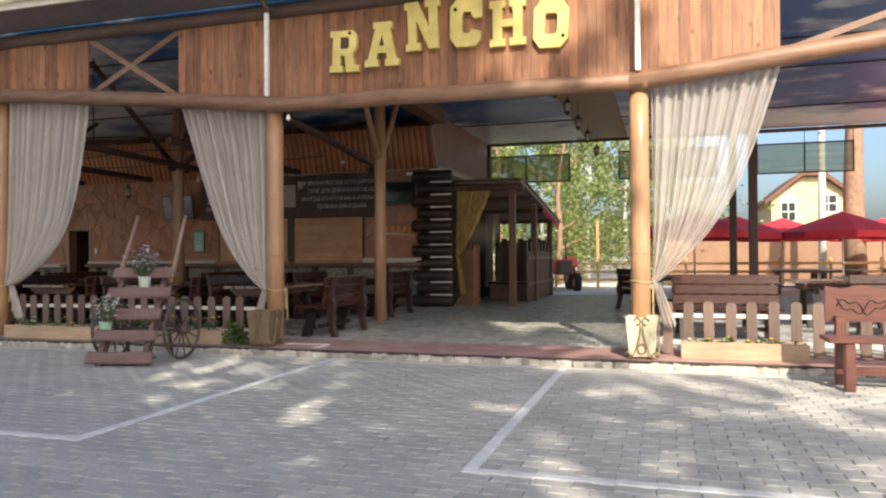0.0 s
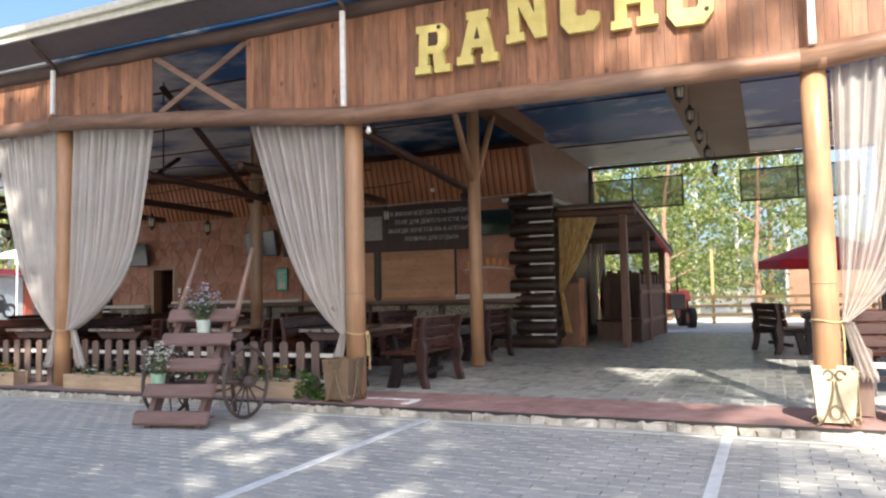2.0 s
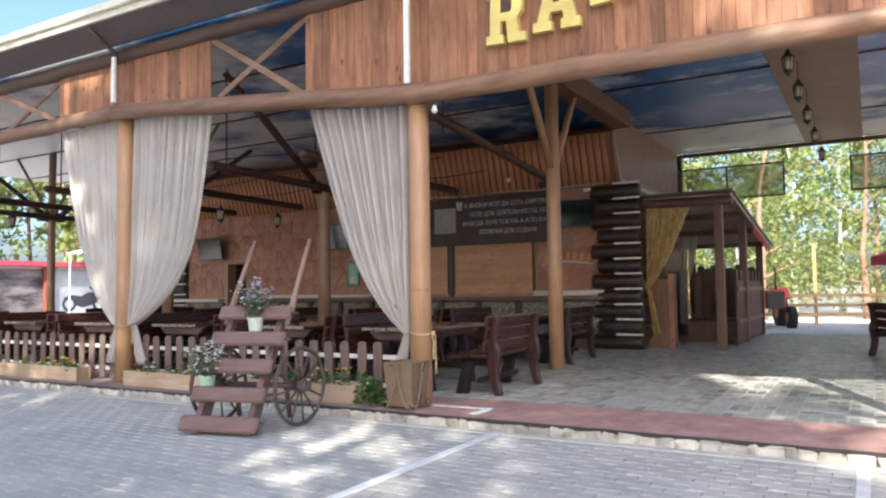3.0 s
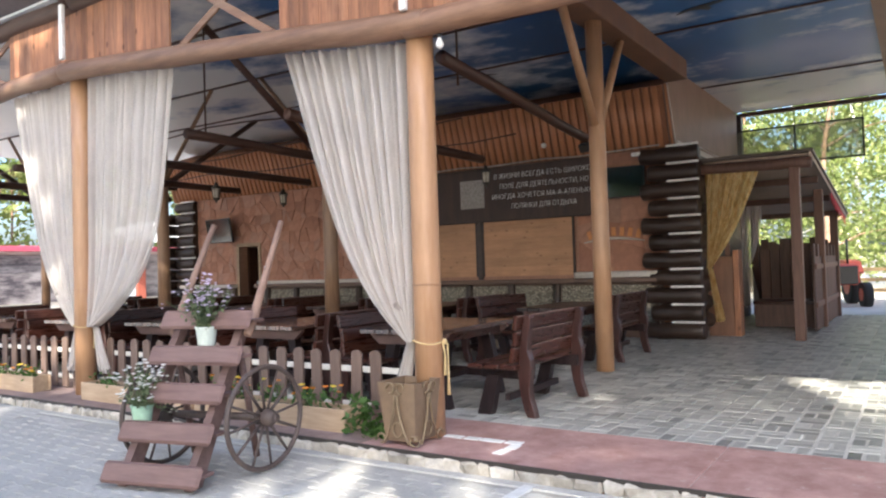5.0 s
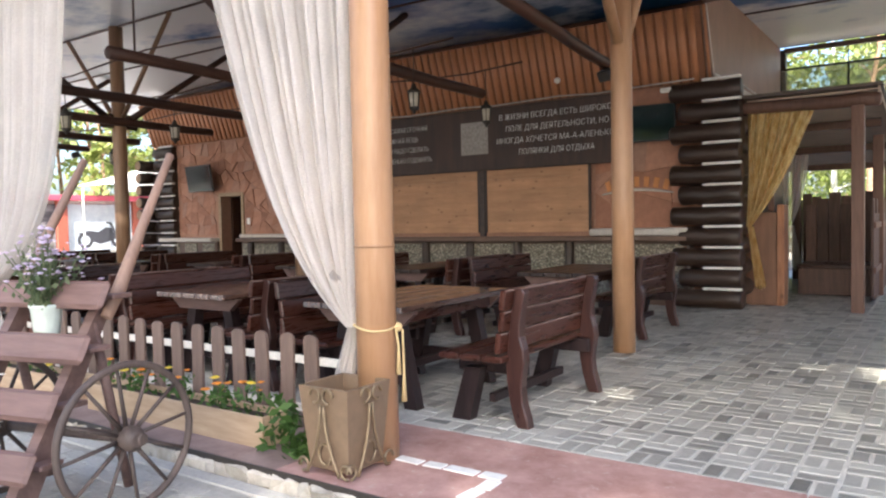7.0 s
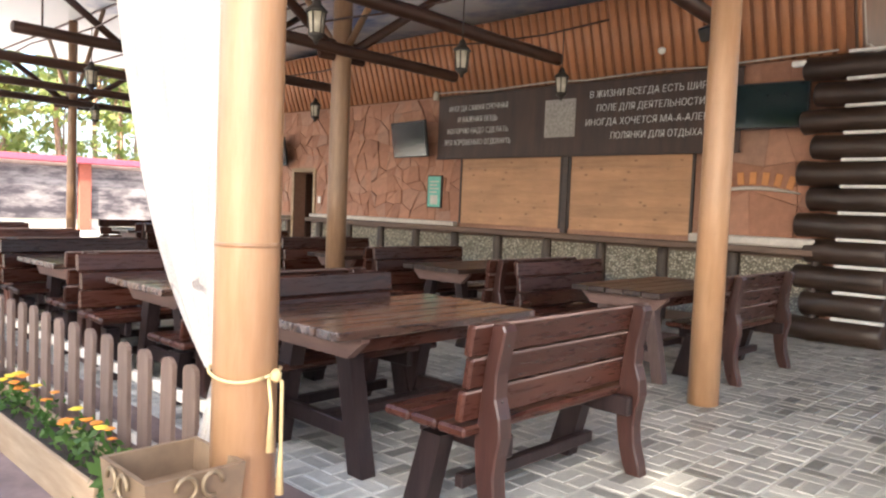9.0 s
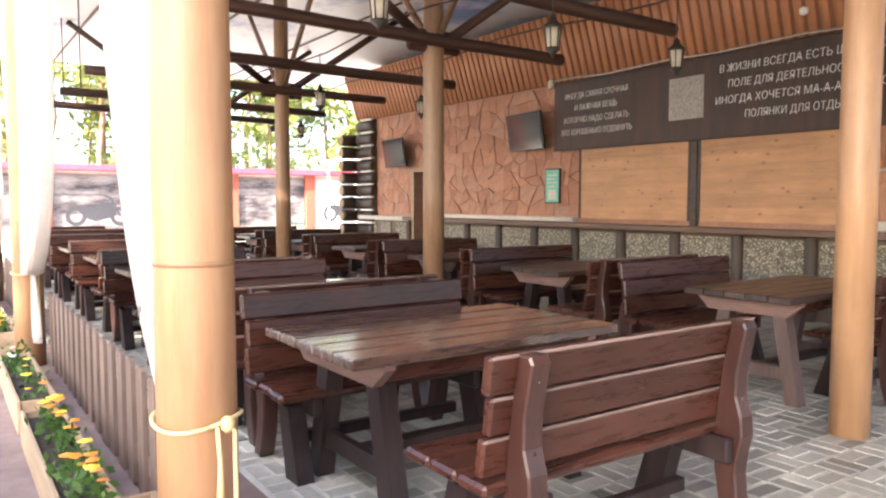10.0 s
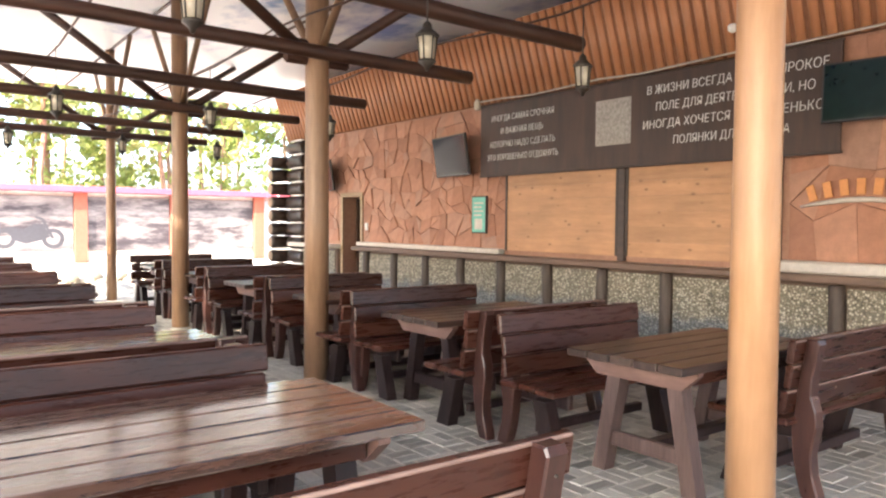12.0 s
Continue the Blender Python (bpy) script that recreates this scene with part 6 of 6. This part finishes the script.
def mural_mat():
    m, n, l, b = mat_base("grey_photo_print", 0.5)
    co = n.new("ShaderNodeTexCoord").outputs["Object"]
    c = ramp(n, l, noise_node(n, l, co, 0.9, 9, 0.68, (1, 0.55, 2.1)), [(0.30, (0.012, 0.010, 0.014)), (0.43, (0.035, 0.028, 0.036)), (0.52, (0.13, 0.115, 0.12)), (0.62, (0.23, 0.21, 0.215)), (0.72, (0.045, 0.038, 0.05))])
    l.new(c, b.inputs["Base Color"])
    return m


M_MURAL = mural_mat()
M_PALEPRINT = rough_mat("pale_blue_print", (0.26, 0.30, 0.36), (0.40, 0.43, 0.47), 0.8, 0.5, 0.05)
M_INK = plain("black_printing_ink", (0.03, 0.03, 0.04), 0.5)


def cycle_print(panel, y, z, s):
    """A parked motorcycle printed on a panel, as flat shapes of ink."""
    for q, r in ((-0.72, 0.33), (0.72, 0.35)):
        ring = [(y + s * (q + r * math.cos(k * 0.314)), z + s * (0.35 + r * math.sin(k * 0.314))) for k in range(20)]
        hole = [(y + s * (q + 0.6 * r * math.cos(k * 0.314)), z + s * (0.35 + 0.6 * r * math.sin(k * 0.314))) for k in range(20)]
        bm = bmesh.new()
        a = [bm.verts.new((0.004, *p)) for p in ring]
        c = [bm.verts.new((0.004, *p)) for p in hole]
        for k in range(20):
            bm.faces.new((a[k], a[(k + 1) % 20], c[(k + 1) % 20], c[k]))
        part("printed_wheel", bm, M_INK, panel)
    body = [(-1.05, 0.62), (-0.55, 0.74), (-0.15, 0.68), (0.15, 0.86), (0.42, 0.84), (0.62, 0.40), (0.30, 0.28), (-0.10, 0.18), (-0.45, 0.30), (-0.60, 0.55)]
    part("printed_body", prism([(y + s * p, z + s * q) for p, q in body], 0.003, 0.006, "x"), M_INK, panel)
    part("printed_fork", prism([(y + s * p, z + s * q) for p, q in ((0.66, 0.36), (0.76, 0.36), (0.42, 1.05), (0.20, 1.10), (0.18, 1.04), (0.36, 0.98))], 0.003, 0.006, "x"), M_INK, panel)


for i in range(8):
    y = -15.75 + i * 3.4
    pan = part("photo_panel", box(-0.098, 0.0, y + 0.24, y + 3.16, 0.42, 2.42, 0.004), M_PALEPRINT if i == 6 else M_MURAL, lb, "pale printed panel with a motorcycle" if i == 6 else "grey printed photo panel")
    if i in (3, 6):
        cycle_print(pan, y + 1.75, 0.52, 1.05)
# white tent roof in front of the garages
tent = thing("canopy_tent", pose(-30.2, 26.9, -0.05), "white gabled canvas canopy on four thin poles", "canopy")
for q in (-1, 1):
    part("roof_slope", prism([(0, 3.98), (q * 2.75, 3.22), (q * 2.75, 3.19), (0, 3.95)], -1.3, 1.3, "x"), M_WHITE, tent)
    for d in (-1.25, 1.25):
        part("pole", tube([(d, q * 2.6, 0), (d, q * 2.6, 3.22)], 0.03, 8), M_WHITE, tent)
part("gable_cloth", prism([(0, 3.94), (2.75, 3.18), (2.75, 2.9), (-2.75, 2.9), (-2.75, 3.18)], 1.30, 1.31, "x"), M_WHITE, tent)
solo("yard", box(-22, 12, 24.65, 60, -0.3, 0.02), M_SAND, "pale sandy yard behind the terrace", "yard", "structure")
solo("yard", box(-31.8, -21.6, 2, 36, -0.3, -0.02), M_CONC, "pale sunlit concrete yard", "yard", "structure")

# border of rough stones beyond the last tables
rk = random.Random(77)
for i in range(22):
    bm = bmesh.new()
    bmesh.ops.create_icosphere(bm, subdivisions=2, radius=rk.uniform(0.14, 0.26))
    for v in bm.verts:
        v.co *= 1 + 0.25 * noise.noise(v.co * 7 + Vector((i * 3.1, 0, 0)))
        v.co.z *= 0.75
    st = solo("border_stone", bm, M_KERB, "pale rough border stone beside the terrace", "stone", group="border stones")
    st.location = (-21.9 + rk.uniform(-0.25, 0.25), 14.6 + i * 0.18, 0.06 + 0.16 * (i % 3 == 1))

# umbrellas
def umbrella(x, y, h=2.55, R=1.75):
    u = thing("parasol", pose(x, y, 0.0), "large open red canvas parasol", "parasol", "red parasols")
    part("pole", tube([(0, 0, 0), (0, 0, h)], 0.03, 10), M_WHITE, u)
    bm = bmesh.new()
    k = 8
    tip = bm.verts.new((0, 0, h))
    rim = [bm.verts.new((R * math.cos(2 * math.pi * i / k), R * math.sin(2 * math.pi * i / k), h - 0.62)) for i in range(k)]
    low = [bm.verts.new((v.co.x * 1.005, v.co.y * 1.005, h - 0.82)) for v in rim]
    for i in range(k):
        j = (i + 1) % k
        bm.faces.new((tip, rim[i], rim[j]))
        bm.faces.new((rim[i], low[i], low[j], rim[j]))
    part("canopy", bm, M_REDC, u)
    for i in range(k):
        part("rib", tube([(0, 0, h - 0.05), (rim_x(R, i, k), rim_y(R, i, k), h - 0.64)], 0.010, 5), M_WHITE, u)
    part("base", lathe([(0.25, 0), (0.25, 0.06), (0.06, 0.1)], 16), M_CONC, u)


def rim_x(R, i, k):
    return R * 0.99 * math.cos(2 * math.pi * i / k)


def rim_y(R, i, k):
    return R * 0.99 * math.sin(2 * math.pi * i / k)


for x, y in ((2.6, 27.5), (5.6, 26.6), (8.2, 28.4), (4.4, 30.0), (8.0, 32.0), (1.3, 24.6)):
    umbrella(x, y)
for cx, cy in ((4.2, 26.0), (7.4, 26.8), (6.2, 30)):
    copy_thing(t0, pose(cx, cy, D if cy < 29.5 else 0, 0, 0, 90))

# cream house beyond the parasols
hs = thing("house", pose(8.75, 50, 0) @ Matrix.Diagonal((0.80, 1, 0.96, 1)), "cream plastered house with a brown gabled roof", "house")
part("wall", prism([(-2.75, 0), (2.75, 0), (2.75, 4.75), (0.6, 6.1), (-0.6, 6.1), (-2.75, 4.75)], -0.2, 8), M_YWALL, hs)
part("roof", prism([(-3.25, 4.45), (-0.65, 6.15), (0.65, 6.15), (3.25, 4.45), (3.25, 4.68), (0.7, 6.42), (-0.7, 6.42), (-3.25, 4.68)], -0.7, 8.5), M_BROOF, hs)
for wx, wz, ww, hh in ((-2.1, 3.4, 1.0, 1.15), (0.55, 3.9, 1.1, 1.05), (-2.1, 0.8, 1.1, 1.4), (0.8, 0.8, 1.1, 1.4)):
    wi = new("window")
    wi.parent = hs
    wi.location = (wx, -0.2, wz)
    part("frame", box(-0.06, ww + 0.06, -0.06, 0.0, -0.06, hh + 0.06, 0.01), M_WHITE, wi)
    for i in range(2):
        for j in range(2):
            part("pane", box(i * ww / 2 + 0.03, (i + 1) * ww / 2 - 0.03, -0.075, -0.062, j * hh / 2 + 0.03, (j + 1) * hh / 2 - 0.03), M_SCREEN, wi)
part("window_arch", prism([(-1.6 + 0.56 * math.cos(a), 4.61 + 0.45 * math.sin(a)) for a in (math.pi * k / 10 for k in range(11))], -0.26, -0.2), M_WHITE, hs)
solo("yard_wall", box(0.5, 20, 36, 36.2, -0.1, 2.1), M_PLY, "brown board fence behind the parasols", "wall", "structure")
pl = thing("utility_pole", pose(6.4, 34, 0), "pale round utility pole", "pole")
part("shaft", tube([(0, 0, 0), (0, 0, 6.5)], [0.16, 0.12], 14), M_CONC, pl)

# old red tractor by the far fence
tr = thing("tractor", pose(-3.2, 28.6, 0.0, 0, 0, 20), "old red tractor standing by the yard fence", "tractor")
part("hood", box(-0.3, 0.3, -0.9, 0.5, 0.6, 1.15, 0.06), M_REDMACH, tr)
part("grille", box(-0.24, 0.24, -0.96, -0.9, 0.62, 1.1, 0.02), M_BLACK, tr)
part("fender", prism([(0.3, 0.9), (0.55, 1.2), (1.0, 1.25), (1.3, 0.9), (1.2, 0.85), (0.95, 1.12), (0.6, 1.1), (0.4, 0.85)], -0.75, -0.35, "x"), M_REDMACH, tr)
part("fender", prism([(0.3, 0.9), (0.55, 1.2), (1.0, 1.25), (1.3, 0.9), (1.2, 0.85), (0.95, 1.12), (0.6, 1.1), (0.4, 0.85)], 0.35, 0.75, "x"), M_REDMACH, tr)
part("seat", box(-0.22, 0.22, 0.6, 1.0, 0.95, 1.05, 0.03), M_BLACK, tr)
part("steering_wheel", tube([(0.18 * math.cos(a), 0.5 + 0.08 * math.sin(a), 1.35 + 0.16 * math.sin(a)) for a in (2 * math.pi * k / 16 for k in range(17))], 0.015, 6), M_BLACK, tr)
part("exhaust", tube([(0.15, -0.4, 1.1), (0.15, -0.4, 1.8)], 0.03, 8), M_BLACK, tr)
for sx, wy, R in ((-0.55, 0.8, 0.55), (0.55, 0.8, 0.55), (-0.5, -0.6, 0.33), (0.5, -0.6, 0.33)):
    wh = new("wheel")
    wh.parent = tr
    wh.location = (sx, wy, R)
    part("tyre", tube([((-0.11), 0, 0), (-0.10, 0, 0), (0.10, 0, 0), (0.11, 0, 0)], [R * 0.85, R, R, R * 0.85], 24), M_TYRE, wh)
    part("rim", tube([(-0.12, 0, 0), (0.12, 0, 0)], R * 0.5, 20), M_REDMACH, wh, "red wheel rim")

# the nearest pavers of the terrace floor, one by one
PAVER = {}
for a, b, p, q, z0, z1 in near_cells[:290]:
    key = "along" if b - a > q - p else "across"
    if key not in PAVER:
        w, d = (b - a) / 2, (q - p) / 2
        bm = bmesh.new()
        lo = [bm.verts.new((sx * w, sy * d, -0.05)) for sx, sy in ((-1, -1), (1, -1), (1, 1), (-1, 1))]
        hi = [bm.verts.new((sx * w, sy * d, -0.006)) for sx, sy in ((-1, -1), (1, -1), (1, 1), (-1, 1))]
        tp = [bm.verts.new((sx * (w - 0.006), sy * (d - 0.006), 0)) for sx, sy in ((-1, -1), (1, -1), (1, 1), (-1, 1))]
        bm.faces.new(tp)
        for k in range(4):
            j = (k + 1) % 4
            bm.faces.new((lo[k], lo[j], hi[j], hi[k]))
            bm.faces.new((hi[k], hi[j], tp[j], tp[k]))
        PAVER[key] = mesh_of("paver", bm, M_PAVE_O)
    piece("paver", PAVER[key], terrace, pose((a + b) / 2, (p + q) / 2, z1))
